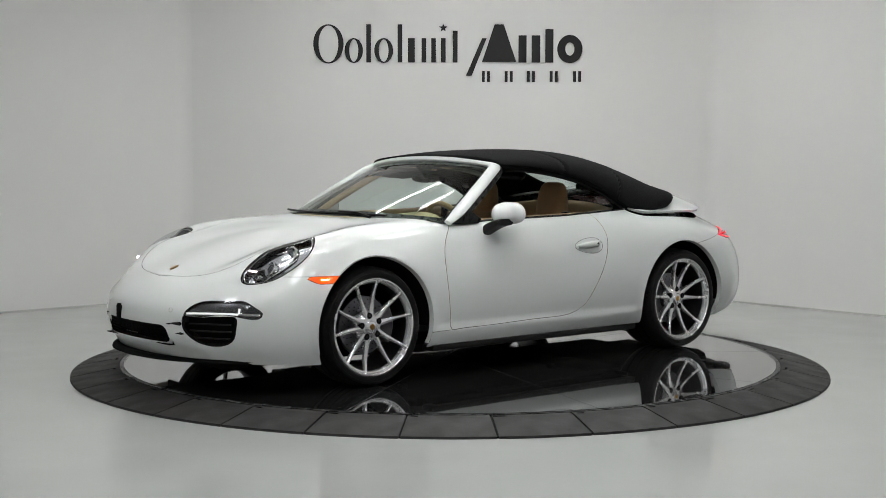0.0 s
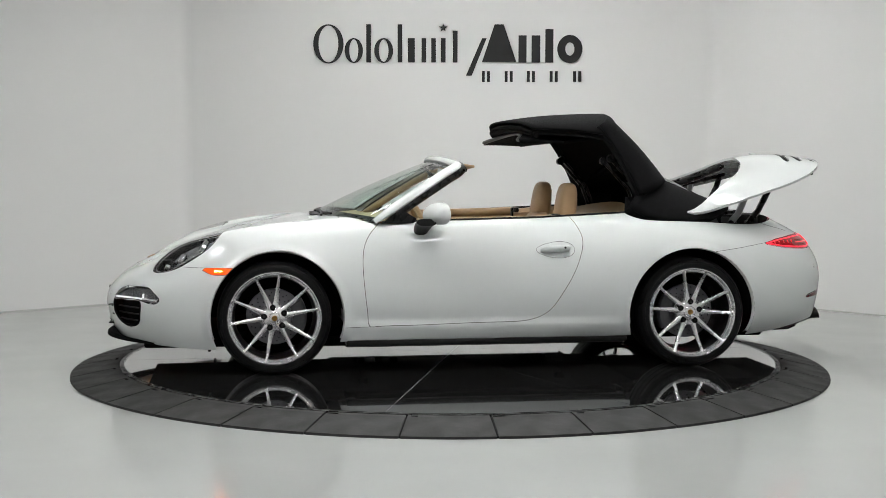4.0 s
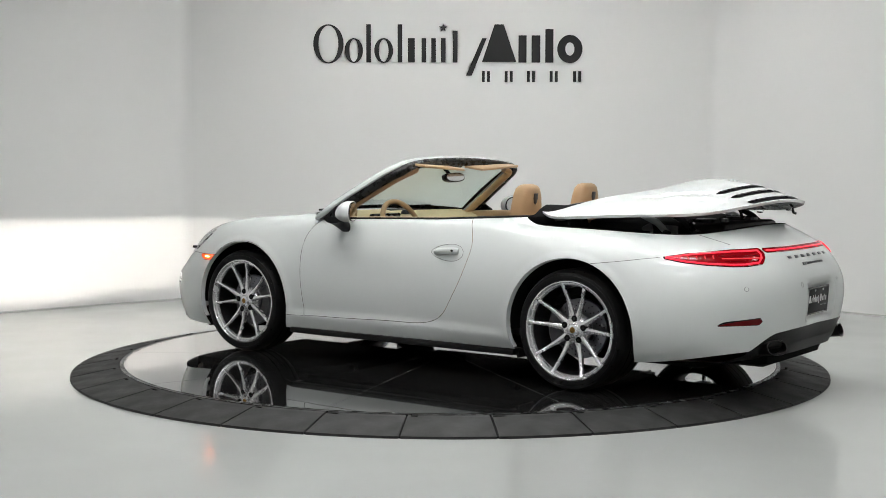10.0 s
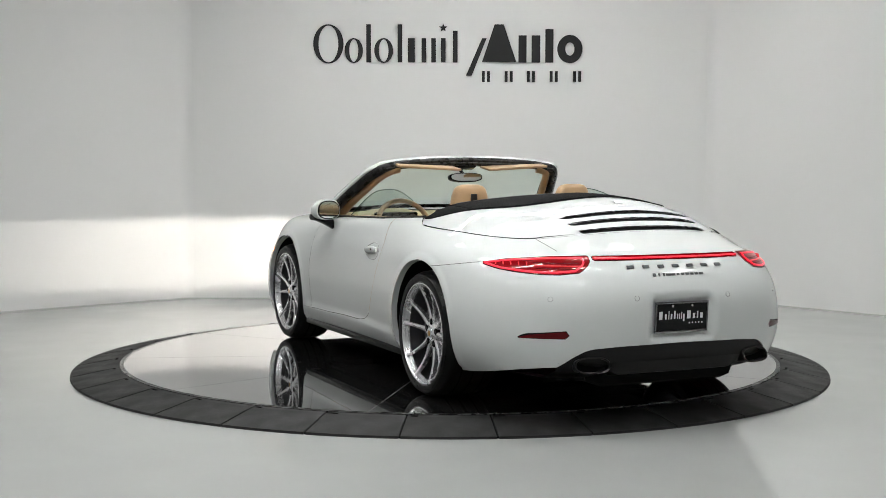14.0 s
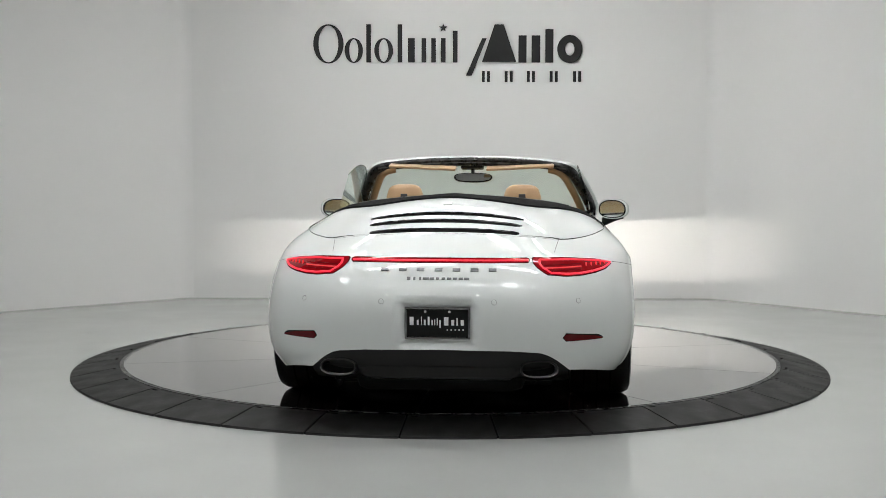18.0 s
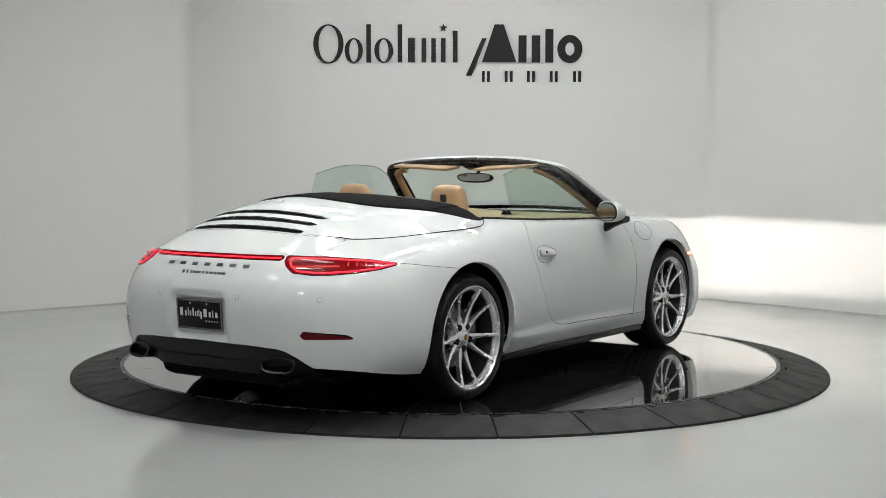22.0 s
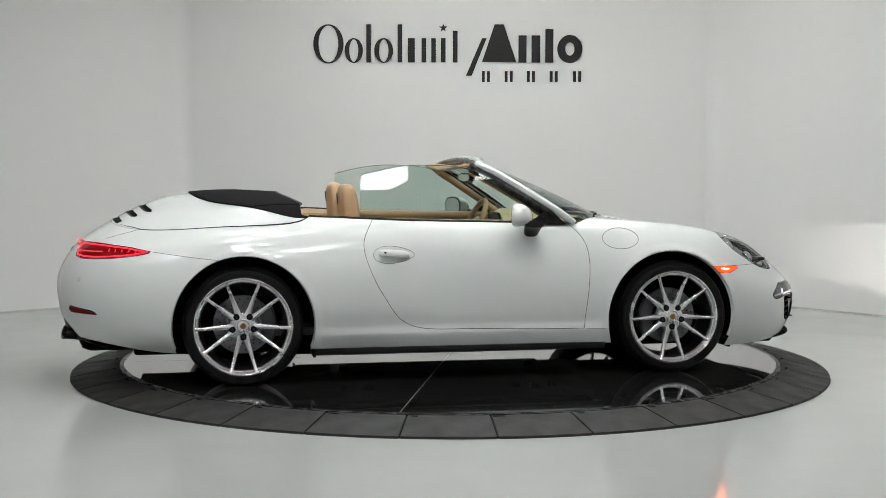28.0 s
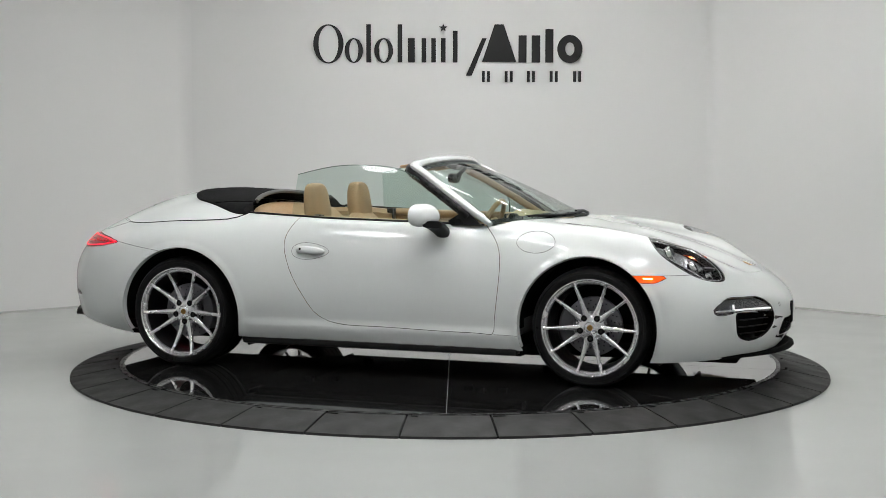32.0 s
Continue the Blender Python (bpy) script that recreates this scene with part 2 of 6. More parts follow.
# ---------------------------------------------------------------- the room
def room():
    corner_l, corner_r = -2.46, 2.44
    out_l = (-ROOM_SIDE, ROOM_BACK - (ROOM_SIDE + corner_l) * 0.90)
    out_r = (ROOM_SIDE, ROOM_BACK - (ROOM_SIDE - corner_r) * 1.13)
    # inner line, with softly rounded corners
    pts = [(out_l[0], ROOM_FRONT), out_l]
    def fillet(p, q, r, k=0.07, n=5):
        p, q, r = Vector(p), Vector(q), Vector(r)
        a, b = q + (p - q).normalized() * k, q + (r - q).normalized() * k
        return [tuple((1 - u) ** 2 * a + 2 * u * (1 - u) * q + u * u * b) for u in np.linspace(0, 1, n)]
    cl, cr = (corner_l, ROOM_BACK), (corner_r, ROOM_BACK)
    la, ra = fillet(out_l, cl, cr), fillet(cl, cr, out_r)
    line_left = [out_l] + la
    line_back = [la[-1], ra[0]]
    line_right = ra + [out_r]
    for name, line in (("wall_northwest", line_left), ("wall_north", line_back), ("wall_northeast", line_right),
                       ("wall_west", [(out_l[0], ROOM_FRONT), out_l]), ("wall_east", [out_r, (out_r[0], ROOM_FRONT)]),
                       ("wall_south", [(out_r[0], ROOM_FRONT), (out_l[0], ROOM_FRONT)])):
        P, n = [], len(line)
        for i, p in enumerate(line):
            d = (Vector(line[min(i + 1, n - 1)]) - Vector(line[max(i - 1, 0)])).normalized()
            o = Vector(p) + Vector((-d.y, d.x)) * 0.15
            P.append([(p[0], p[1], 0), (p[0], p[1], ROOM_TOP), (o.x, o.y, ROOM_TOP), (o.x, o.y, 0)])
        V, F = grid_mesh(P, close_v=True)
        F += [(0, 1, 2, 3), tuple(4 * (n - 1) + k for k in (3, 2, 1, 0))]
        bm = bm_from(V, F)
        bmesh.ops.recalc_face_normals(bm, faces=bm.faces)
        far = name == "wall_south"
        ob = part(name, bm, FILL_WALL if far else WALL, None)
        tagged(ob, "plain pale unseen wall behind the camera that bounces fill light" if far else "smooth white painted studio wall", "wall", kind="structure")
    for name, line in (("baseboard_northwest", line_left), ("baseboard_north", line_back), ("baseboard_northeast", line_right)):
        P, n = [], len(line)
        for i, p in enumerate(line):
            d = (Vector(line[min(i + 1, n - 1)]) - Vector(line[max(i - 1, 0)])).normalized()
            q = Vector(p) - Vector((-d.y, d.x)) * 0.004
            P.append([(p[0], p[1], 0), (p[0], p[1], 0.012), (q.x, q.y, 0.010), (q.x, q.y, 0)])
        V, F = grid_mesh(P, close_v=True)
        bm = bm_from(V, F)
        bmesh.ops.recalc_face_normals(bm, faces=bm.faces)
        tagged(part(name, bm, BEAD, None), "thin grey sealing bead where the wall meets the floor", "trim", kind="structure")
    fl = part("floor", bm_box(2 * ROOM_SIDE + 0.6, ROOM_BACK - ROOM_FRONT + 0.8, 0.2, at=(0, (ROOM_BACK + ROOM_FRONT) / 2, -0.1)), FLOOR, None, smooth=False)
    tagged(fl, "glossy light grey epoxy showroom floor", "floor", kind="structure")
    ce = part("ceiling", bm_box(2 * ROOM_SIDE + 0.6, ROOM_BACK - ROOM_FRONT + 0.8, 0.2, at=(0, (ROOM_BACK + ROOM_FRONT) / 2, ROOM_TOP + 0.1)), CEIL, None, smooth=False)
    tagged(ce, "plain matt white ceiling above the turntable", "ceiling", kind="structure")


room()


def ceiling_light(x, y, w, d, glow, label, z=ROOM_TOP - 0.1):
    root = new("ceiling_light")
    root.location = (x, y, z)
    tagged(root, label, "ceiling light", group="studio ceiling lights")
    t = 0.03
    bars = [bm_box(w + 2 * t, t, 0.1, at=(0, s * (d + t) / 2, 0.03)) for s in (-1, 1)] + [bm_box(t, d, 0.1, at=(s * (w + t) / 2, 0, 0.03)) for s in (-1, 1)]
    part("frame", bm_join(*bars), BLACK, root, smooth=False)
    part("diffuser", bm_box(w, d, 0.02), glow, root, smooth=False)
    part("housing", bm_box(w, d, 0.05, at=(0, 0, 0.055)), BLACK, root, smooth=False)
    return root


PANELS = [(x, y, 0.46, 0.25) for y in (0.75, -0.35) for x in (-1.5, -0.4, 0.7, 1.8)] + [(x, -4.6, 0.46, 0.25) for x in (-1.4, -0.2, 1.0, 2.2)] + [(3.8, y, 0.25, 0.46) for y in (-2.4, -1.2)]
# the strips at y 2.1 are added only to brighten the back wall
TUBES = [(-1.05, 2.1, 0.9, 0.065), (0.35, 2.1, 0.9, 0.065), (1.75, 2.1, 0.9, 0.065), (-0.9, -1.6, 1.3, 0.05), (1.1, -1.6, 1.3, 0.05), (-0.9, -2.8, 1.3, 0.05), (1.1, -2.8, 1.3, 0.05), (-1.2, -6.6, 2.4, 0.05)]
for x, y, w, d in PANELS:
    ceiling_light(x, y, w, d, LAMP_GLOW, "bright white rectangular ceiling light panel")
for x, y, w, d in TUBES:
    ceiling_light(x, y, w, d, TUBE_GLOW, "long narrow white ceiling strip light out of view")


def softbox(x, y, z, aim, k):
    """An octagonal cloth softbox hung from the ceiling."""
    root = new("studio_softbox")
    tagged(root, "white octagonal cloth studio softbox hung from the ceiling", "studio light", group="hanging softboxes")
    root.location = (x, y, z)
    m = look((0, 0, 0), Vector(aim) - Vector((x, y, z))) @ Matrix.Scale(k, 4)
    ring = lambda r, h: [(r * math.cos(radians(45 * q + 22.5)), r * math.sin(radians(45 * q + 22.5)), h) for q in range(8)]
    part("cloth", bm_prism([p[:2] for p in ring(.64, 0)], -.005, .005), SOFT_GLOW, root, m=m, smooth=False)
    V, F = grid_mesh([ring(.64, -.012), ring(.66, -.012), ring(.66, .05), ring(.64, .05)], close_u=True, close_v=True)
    part("rim", bm_from(V, F), SATIN, root, m=m, smooth=False)
    hood = [ring(r, h) for r, h in ((.66, .05), (.42, .35), (.1, .5))]
    V, F = grid_mesh(hood, close_v=True)
    part("hood", bm_from(V, F), SATIN, root, m=m, smooth=False)
    top = ROOM_TOP - z
    back = m @ Vector((0, 0, .5))
    part("arm", bm_tube([back, (back.x, back.y, max(back.z + .05, top - .06)), (back.x, back.y, top)], .014, 10), SATIN, root)
    part("ceiling_plate", bm_lathe([(0, top - .02), (.06, top - .02), (.06, top), (0, top)], "z", 20), SATIN, root, m=Matrix.Translation((back.x, back.y, 0)))


for x, y, z, k in ((-2.7, -3.1, 3.5, .5), (0.80, -4.2, 3.45, .5)):
    softbox(x, y, z, (0, 0, .9), k)


# ---------------------------------------------------------------- the turntable
def turntable():
    ring = new("turntable_ring")
    tagged(ring, "dark grey rubber tiles round the glossy turntable", "turntable ring")
    n = 32
    def tile_mesh():
        prof = [(RING_OUT, 0.0), (RING_OUT - 0.002, 0.012), (RING_OUT - 0.25, 0.056), (RING_IN + 0.030, 0.058), (RING_IN + 0.028, 0.0)]
        gap = 0.0055
        P = []
        for k in range(7):
            a = radians(-5.625 + 11.25 * k / 6)
            row = []
            for r, z in prof:
                g = gap / r if k in (0, 6) else 0
                aa = a + (g if k == 0 else -g)
                row.append((r * math.cos(aa), r * math.sin(aa), z))
            P.append(row)
        V, F = grid_mesh(P, close_v=True)
        F += [(0, 1, 2, 3, 4), (34, 33, 32, 31, 30)]
        bm = bm_from(V, F)
        bmesh.ops.recalc_face_normals(bm, faces=bm.faces)
        me = bpy.data.meshes.new("tile")
        bm.to_mesh(me)
        bm.free()
        me.materials.append(RUBBER)
        return me
    me = tile_mesh()
    for k in range(n):
        put("tile", me, ring, m=pose(0, 0, 0, 0, 0, k * 11.25 - 90.1))
    part("base_ring", bm_lathe([(RING_OUT - 0.01, 0.001), (RING_OUT - 0.012, 0.008), (RING_IN + 0.03, 0.050), (RING_IN + 0.03, 0.001)], "z", 144, closed=True), GAP, ring)
    part("inner_rim", bm_lathe([(RING_IN + 0.026, 0.0), (RING_IN + 0.026, 0.060), (RING_IN + 0.006, 0.060), (RING_IN + 0.006, 0.0)], "z", 144, closed=True), SATIN, ring, "black inner rim")
    # small bolt caps on the ring
    for k in range(n):
        a = -84.5 + 11.25 * k + 1.1
        part("bolt_cap", bm_box(0.034 if k % 3 else 0.06, 0.014, 0.003, 0.001, at=((RING_IN + 0.06) * math.cos(radians(a)), (RING_IN + 0.06) * math.sin(radians(a)), 0.0588),
                                rot=Matrix.Rotation(radians(a + 90), 4, "Z")), GAP, ring)
    disc = new("turntable_disc")
    tagged(disc, "glossy black mirror-like revolving turntable disc with thin seams", "turntable")
    # ten wedge plates
    lines = [36 * k for k in range(10)]
    R = RING_IN - 0.004
    for a0 in lines:
        a1 = a0 + 36
        m = 16
        arc = [a0 + (a1 - a0) * k / m for k in range(m + 1)]
        s = 0.0018
        d0, d1 = radians(a0), radians(a1)
        nrm0, nrm1 = Vector((-math.sin(d0), math.cos(d0))), Vector((math.sin(d1), -math.cos(d1)))
        mid = radians((a0 + a1) / 2)
        inner = Vector((math.cos(mid), math.sin(mid))) * s / math.sin(radians(18))
        outl = [inner]
        for k, a in enumerate(arc):
            p = Vector((math.cos(radians(a)), math.sin(radians(a)))) * R
            if k == 0:
                p = p + nrm0 * s
            if k == m:
                p = p + nrm1 * s
            outl.append(p)
        part("plate", bm_prism([tuple(p) for p in outl], DISC_TOP - 0.02, DISC_TOP), GLOSS_BLACK, disc, smooth=False)
    part("seam_bed", bm_lathe([(0.0, DISC_TOP - 0.0225), (R - 0.002, DISC_TOP - 0.0225), (R - 0.002, DISC_TOP - 0.0015), (0.0, DISC_TOP - 0.0015)], "z", 96), SEAM, disc, "pale seam lines")
    part("edge_band", bm_lathe([(R + 0.001, 0.0), (R + 0.001, DISC_TOP + 0.001), (R + 0.006, DISC_TOP + 0.001), (R + 0.006, 0.0)], "z", 144, closed=True), STEEL_TRIM, disc, "thin steel edge band")
    part("skirt", bm_lathe([(0.0, 0.005), (R - 0.01, 0.005), (R - 0.01, DISC_TOP - 0.023), (0.0, DISC_TOP - 0.023)], "z", 96), GAP, disc)
    return disc


TURNTABLE = turntable()
# ---------------------------------------------------------------- the car: body surface
CAR = new("convertible_car")
tagged(CAR, "white two-door convertible with tan leather and black fabric top", "car")

# feature lines of one half, from the nose round the side to the tail: fifteen stations of x, y, z
LINE_BOTTOM = [(2.150, 0, .185), (2.120, .30, .182), (1.985, .60, .172), (1.800, .775, .165), (1.590, .822, .150), (1.225, .845, .165), (.80, .842, .185),
               (.30, .835, .187), (-.30, .835, .190), (-.80, .855, .192), (-1.225, .890, .195), (-1.620, .832, .185), (-1.970, .720, .235), (-2.180, .455, .262), (-2.212, 0, .265)]
LINE_SILL = [(2.205, 0, .265), (2.172, .31, .265), (2.025, .62, .265), (1.835, .79, .265), (1.615, .853, .265), (1.225, .878, .275), (.80, .868, .285),
             (.30, .866, .29), (-.30, .870, .29), (-.80, .902, .29), (-1.225, .926, .30), (-1.645, .896, .30), (-1.990, .757, .34), (-2.200, .46, .36), (-2.238, 0, .36)]
LINE_WAIST = [(2.222, 0, .39), (2.190, .32, .395), (2.040, .63, .41), (1.850, .788, .43), (1.625, .858, .45), (1.225, .889, .48), (.80, .872, .48),
              (.30, .868, .49), (-.30, .876, .50), (-.80, .917, .50), (-1.225, .934, .50), (-1.650, .905, .51), (-2.000, .748, .53), (-2.215, .46, .545), (-2.255, 0, .55)]
LINE_FLANK = [(2.160, 0, .505), (2.125, .33, .515), (1.965, .615, .545), (1.790, .762, .575), (1.595, .832, .61), (1.225, .868, .665), (.80, .846, .67),
              (.30, .852, .69), (-.30, .858, .70), (-.80, .890, .705), (-1.225, .920, .70), (-1.625, .850, .705), (-1.925, .695, .715), (-2.118, .45, .725), (-2.160, 0, .735)]
LINE_SHOULDER = [(2.050, 0, .585), (2.010, .33, .595), (1.865, .575, .665), (1.705, .700, .735), (1.515, .765, .782), (1.225, .785, .803), (.80, .790, .815),
                 (.30, .805, .825), (-.30, .812, .835), (-.80, .828, .833), (-1.225, .848, .812), (-1.550, .770, .80), (-1.815, .60, .80), (-2.010, .42, .803), (-2.065, 0, .812)]
LINE_CREST = [(1.915, 0, .648), (1.870, .32, .652), (1.755, .505, .722), (1.610, .615, .777), (1.430, .675, .824), (1.200, .690, .857), (.80, .712, .868),
              (.30, .755, .868), (-.30, .768, .880), (-.80, .748, .900), (-1.150, .722, .898), (-1.400, .655, .895), (-1.630, .53, .893), (-1.805, .37, .903), (-1.880, 0, .918)]
LINE_INNER = [(1.690, 0, .735), (1.630, .28, .740), (1.545, .40, .772), (1.440, .47, .802), (1.320, .515, .828), (1.140, .54, .858), (.80, .58, .893),
              (.30, .62, .905), (-.30, .62, .93), (-.80, .60, .965), (-1.050, .56, .975), (-1.220, .50, .978), (-1.370, .40, .983), (-1.490, .28, .998), (-1.570, 0, 1.020)]
LINE_SPINE = [(1.420, 0, .812), (1.380, 0, .820), (1.330, 0, .829), (1.270, 0, .839), (1.190, 0, .852), (1.070, 0, .872), (.80, 0, .912),
              (.30, 0, .945), (-.30, 0, .975), (-.80, 0, 1.012), (-.950, 0, 1.024), (-1.050, 0, 1.030), (-1.120, 0, 1.034), (-1.180, 0, 1.037), (-1.250, 0, 1.040)]
NS, NV = 280, 76


def body_grid():
    rows = np.array([LINE_BOTTOM, LINE_SILL, LINE_WAIST, LINE_FLANK, LINE_SHOULDER, LINE_CREST, LINE_INNER, LINE_SPINE])
    mir = np.array([1, -1, 1])
    # mirrored neighbours beyond the centre line keep it smooth
    full = np.concatenate([rows[:, 2:0:-1] * mir, rows, rows[:, -2:-4:-1] * mir], axis=1)
    step = np.linalg.norm(np.diff(full[2], axis=0), axis=1) ** 0.8
    k = np.concatenate([[0], np.cumsum(step)])
    along = np.array([spline(np.linspace(k[2], k[-3], NS), k, r) for r in full])
    up = np.concatenate([along, along[-2:-4:-1] * mir])
    kv = np.array([0, .55, 1.2, 2.0, 2.75, 3.55, 4.7, 6.2, 7.7, 8.85])
    grid = spline(np.linspace(0, 6.2, NV), kv, up).transpose(1, 0, 2)
    for _ in range(3):
        g = np.concatenate([grid[1:2] * mir, grid, grid[-2:-1] * mir])
        g = np.concatenate([2 * g[:, :1] - g[:, 1:2], g, g[:, -2:-1] * mir], axis=1)
        grid = 0.6 * grid + 0.1 * (g[:-2, 1:-1] + g[2:, 1:-1] + g[1:-1, :-2] + g[1:-1, 2:])
    grid[0, :, 1] = grid[-1, :, 1] = 0
    grid[:, -1, 1] = 0
    return grid


class Surface:
    """Half of the body as a shared list of vertices and normals, cut into panels."""

    def __init__(self, grid):
        nu, nv = grid.shape[:2]
        V, F = grid_mesh(grid)
        self.V = [np.array(v) for v in V]
        mir = np.array([1, -1, 1])
        g = np.concatenate([grid[1:2] * mir, grid, grid[-2:-1] * mir])
        g = np.concatenate([2 * g[:, :1] - g[:, 1:2], g, g[:, -2:-1] * mir], axis=1)
        du, dv = g[2:, 1:-1] - g[:-2, 1:-1], g[1:-1, 2:] - g[1:-1, :-2]
        n = np.cross(dv, du)
        n /= np.linalg.norm(n, axis=2)[..., None] + 1e-12
        if n[nu // 2, nv // 4, 1] < 0:
            n = -n
        self.N = [np.array(v) for row in n for v in row]
        a, b, c = (self.V[i] for i in F[0][:3])
        if np.dot(np.cross(b - a, c - a), self.N[F[0][0]]) < 0:
            F = [tuple(reversed(f)) for f in F]
        self.F = F

    def split(self, F, f):
        """The faces F cut along f = 0: (inside where f < 0, outside)."""
        used = sorted({i for q in F for i in q})
        val = dict(zip(used, f(np.array([self.V[i] for i in used]))))
        cut, ins, outs = {}, [], []
        for q in F:
            s = [val[i] < 0 for i in q]
            if all(s):
                ins.append(q)
                continue
            if not any(s):
                outs.append(q)
                continue
            A, B = [], []
            for i, j in zip(q, q[1:] + q[:1]):
                (A if val[i] < 0 else B).append(i)
                if (val[i] < 0) != (val[j] < 0):
                    key = (min(i, j), max(i, j))
                    if key not in cut:
                        w = val[key[0]] / (val[key[0]] - val[key[1]])
                        cut[key] = len(self.V)
                        self.V.append(self.V[key[0]] * (1 - w) + self.V[key[1]] * w)
                        n = self.N[key[0]] * (1 - w) + self.N[key[1]] * w
                        self.N.append(n / (np.linalg.norm(n) + 1e-12))
                    A.append(cut[key])
                    B.append(cut[key])
            if len(A) > 2:
                ins.append(tuple(A))
            if len(B) > 2:
                outs.append(tuple(B))
        return ins, outs

    def gap(self, F, f, g=0.0022):
        """The same with a gap of 2 g between the two."""
        ins, rest = self.split(F, lambda p: f(p) + g)
        lost, outs = self.split(rest, lambda p: f(p) - g)
        return ins, outs

    def mesh(self, name, F, mat, side=0, off=0.0, flip=False):
        """side 1: this half, -1: its mirror image, 0: both in one mesh. off: moved along the normals."""
        used = sorted({i for q in F for i in q})
        idx = {i: k for k, i in enumerate(used)}
        V = np.array([self.V[i] for i in used])
        N = np.array([self.N[i] for i in used])
        mid = np.abs(V[:, 1]) < 1e-6
        N[mid, 1] = 0
        V = V + N * off
        Q = [tuple(idx[i] for i in q) for q in F]
        if flip:
            Q, N = [tuple(reversed(q)) for q in Q], -N
        m = np.array([1, -1, 1])
        if side == 1:
            return mesh_of(name, V, Q, mat, normals=N)
        if side == -1:
            return mesh_of(name, V * m, [tuple(reversed(q)) for q in Q], mat, normals=N * m)
        n = len(V)
        twin = [k if mid[k] else n + k for k in range(n)]
        V2, N2 = np.vstack([V, V * m]), np.vstack([N, N * m])
        Q2 = Q + [tuple(reversed([twin[k] for k in q])) for q in Q]
        keep = sorted({k for q in Q2 for k in q})
        re = {k: i for i, k in enumerate(keep)}
        return mesh_of(name, V2[keep], [tuple(re[k] for k in q) for q in Q2], mat, normals=N2[keep])


    def prepare(self):
        self.T = np.array([[self.V[q[0]], self.V[q[1]], self.V[q[2]]] for q in self.F] + [[self.V[q[0]], self.V[q[2]], self.V[q[3]]] for q in self.F])

    def cast(self, o, d):
        """Where the ray from o along d first meets this half, and the normal there."""
        o, d = np.asarray(o, float), np.asarray(d, float)
        d = d / np.linalg.norm(d)
        a, e1, e2 = self.T[:, 0], self.T[:, 1] - self.T[:, 0], self.T[:, 2] - self.T[:, 0]
        p = np.cross(d, e2)
        det = (e1 * p).sum(1)
        det = np.where(np.abs(det) < 1e-12, 1e-12, det)
        s = o - a
        u = (s * p).sum(1) / det
        q = np.cross(s, e1)
        v = (q @ d) / det
        k = (e2 * q).sum(1) / det
        k = np.where((u >= -1e-4) & (v >= -1e-4) & (u + v <= 1.0002) & (k > 0), k, 1e9)
        i = int(k.argmin())
        if k[i] > 1e8:
            raise ValueError((tuple(o), tuple(d)))
        n = np.cross(e1[i], e2[i])
        n /= np.linalg.norm(n)
        if n @ d > 0:
            n = -n
        return o + d * k[i], n


def region(points, along, near=0.3, smooth=False, n=48):
    """The signed distance from an outline laid on the body, seen along a direction."""
    pts = np.asarray(points, float)
    w = np.asarray(along, float) / np.linalg.norm(along)
    a = np.cross(w, (0, 0, 1.0))
    a /= np.linalg.norm(a)
    b = np.cross(w, a)
    poly = np.stack([pts @ a, pts @ b], 1)
    if smooth:
        poly = smooth_line(poly, n, closed=True)
    c = pts.mean(0) @ w
    return lambda p: poly_dist(p @ a, p @ b, poly) + np.where(np.abs(p @ w - c) > near, 1.0, 0.0)


ARCH = [(1.205, .325, .380), (-1.225, .325, .384)]
DOOR = smooth_line([(.600, .874), (.664, .812), (.708, .730), (.717, .573), (.700, .40), (.691, .31), (.688, .278), (.680, .2685), (.655, .2685), (.45, .274), (.0, .284), (-.187, .287), (-.297, .306),
                    (-.376, .352), (-.440, .44), (-.501, .542), (-.554, .669), (-.570, .763), (-.548, .83), (-.505, .90)], 90)
DOOR = [(.62, .95), *map(tuple, DOOR), (-.5, .95)]
COCKPIT = [(.975, 0), (.963, .20), (.920, .40), (.845, .56), (.74, .68), (.62, .752), (.3, .752), (-.3, .762), (-.6, .752), (-.84, .735), (-.90, .722)]
LID = [(-.862, .738), (-.93, .775), (-1.06, .787), (-1.20, .780), (-1.32, .762), (-1.48, .717), (-1.63, .645), (-1.75, .57), (-1.835, .50), (-1.895, .42),
       (-1.930, .33), (-1.955, .18), (-1.963, 0)]
FLAP = [(-1.515, 0), (-1.50, .14), (-1.458, .28), (-1.385, .40), (-1.26, .535), (-1.10, .655), (-.98, .722), (-.90, .742), (-.862, .736)]
FRUNK = [(2.042, 0), (2.018, .18), (1.967, .37), (1.88, .50), (1.74, .565), (1.55, .575), (1.30, .60), (1.05, .61), (.84, .64), (.80, .50), (.9, 0)]
HEADLIGHT = [(1.485, .660, .790), (1.513, .735, .756), (1.590, .774, .700), (1.700, .772, .640), (1.775, .752, .603), (1.860, .698, .580), (1.905, .640, .588),
             (1.878, .604, .617), (1.771, .592, .688), (1.665, .572, .738), (1.570, .580, .775), (1.510, .610, .790)]
INDICATOR = [(1.40, .8, .614), (1.645, .8, .614), (1.60, .8, .588), (1.565, .8, .574), (1.50, .8, .575), (1.40, .8, .60)]
RUNNING = [(2.142, .451, .420), (2.098, .492, .476), (1.997, .634, .497), (1.927, .712, .494), (1.899, .748, .469), (1.864, .778, .430), (1.880, .772, .411),
           (1.971, .702, .420), (2.060, .580, .424)]
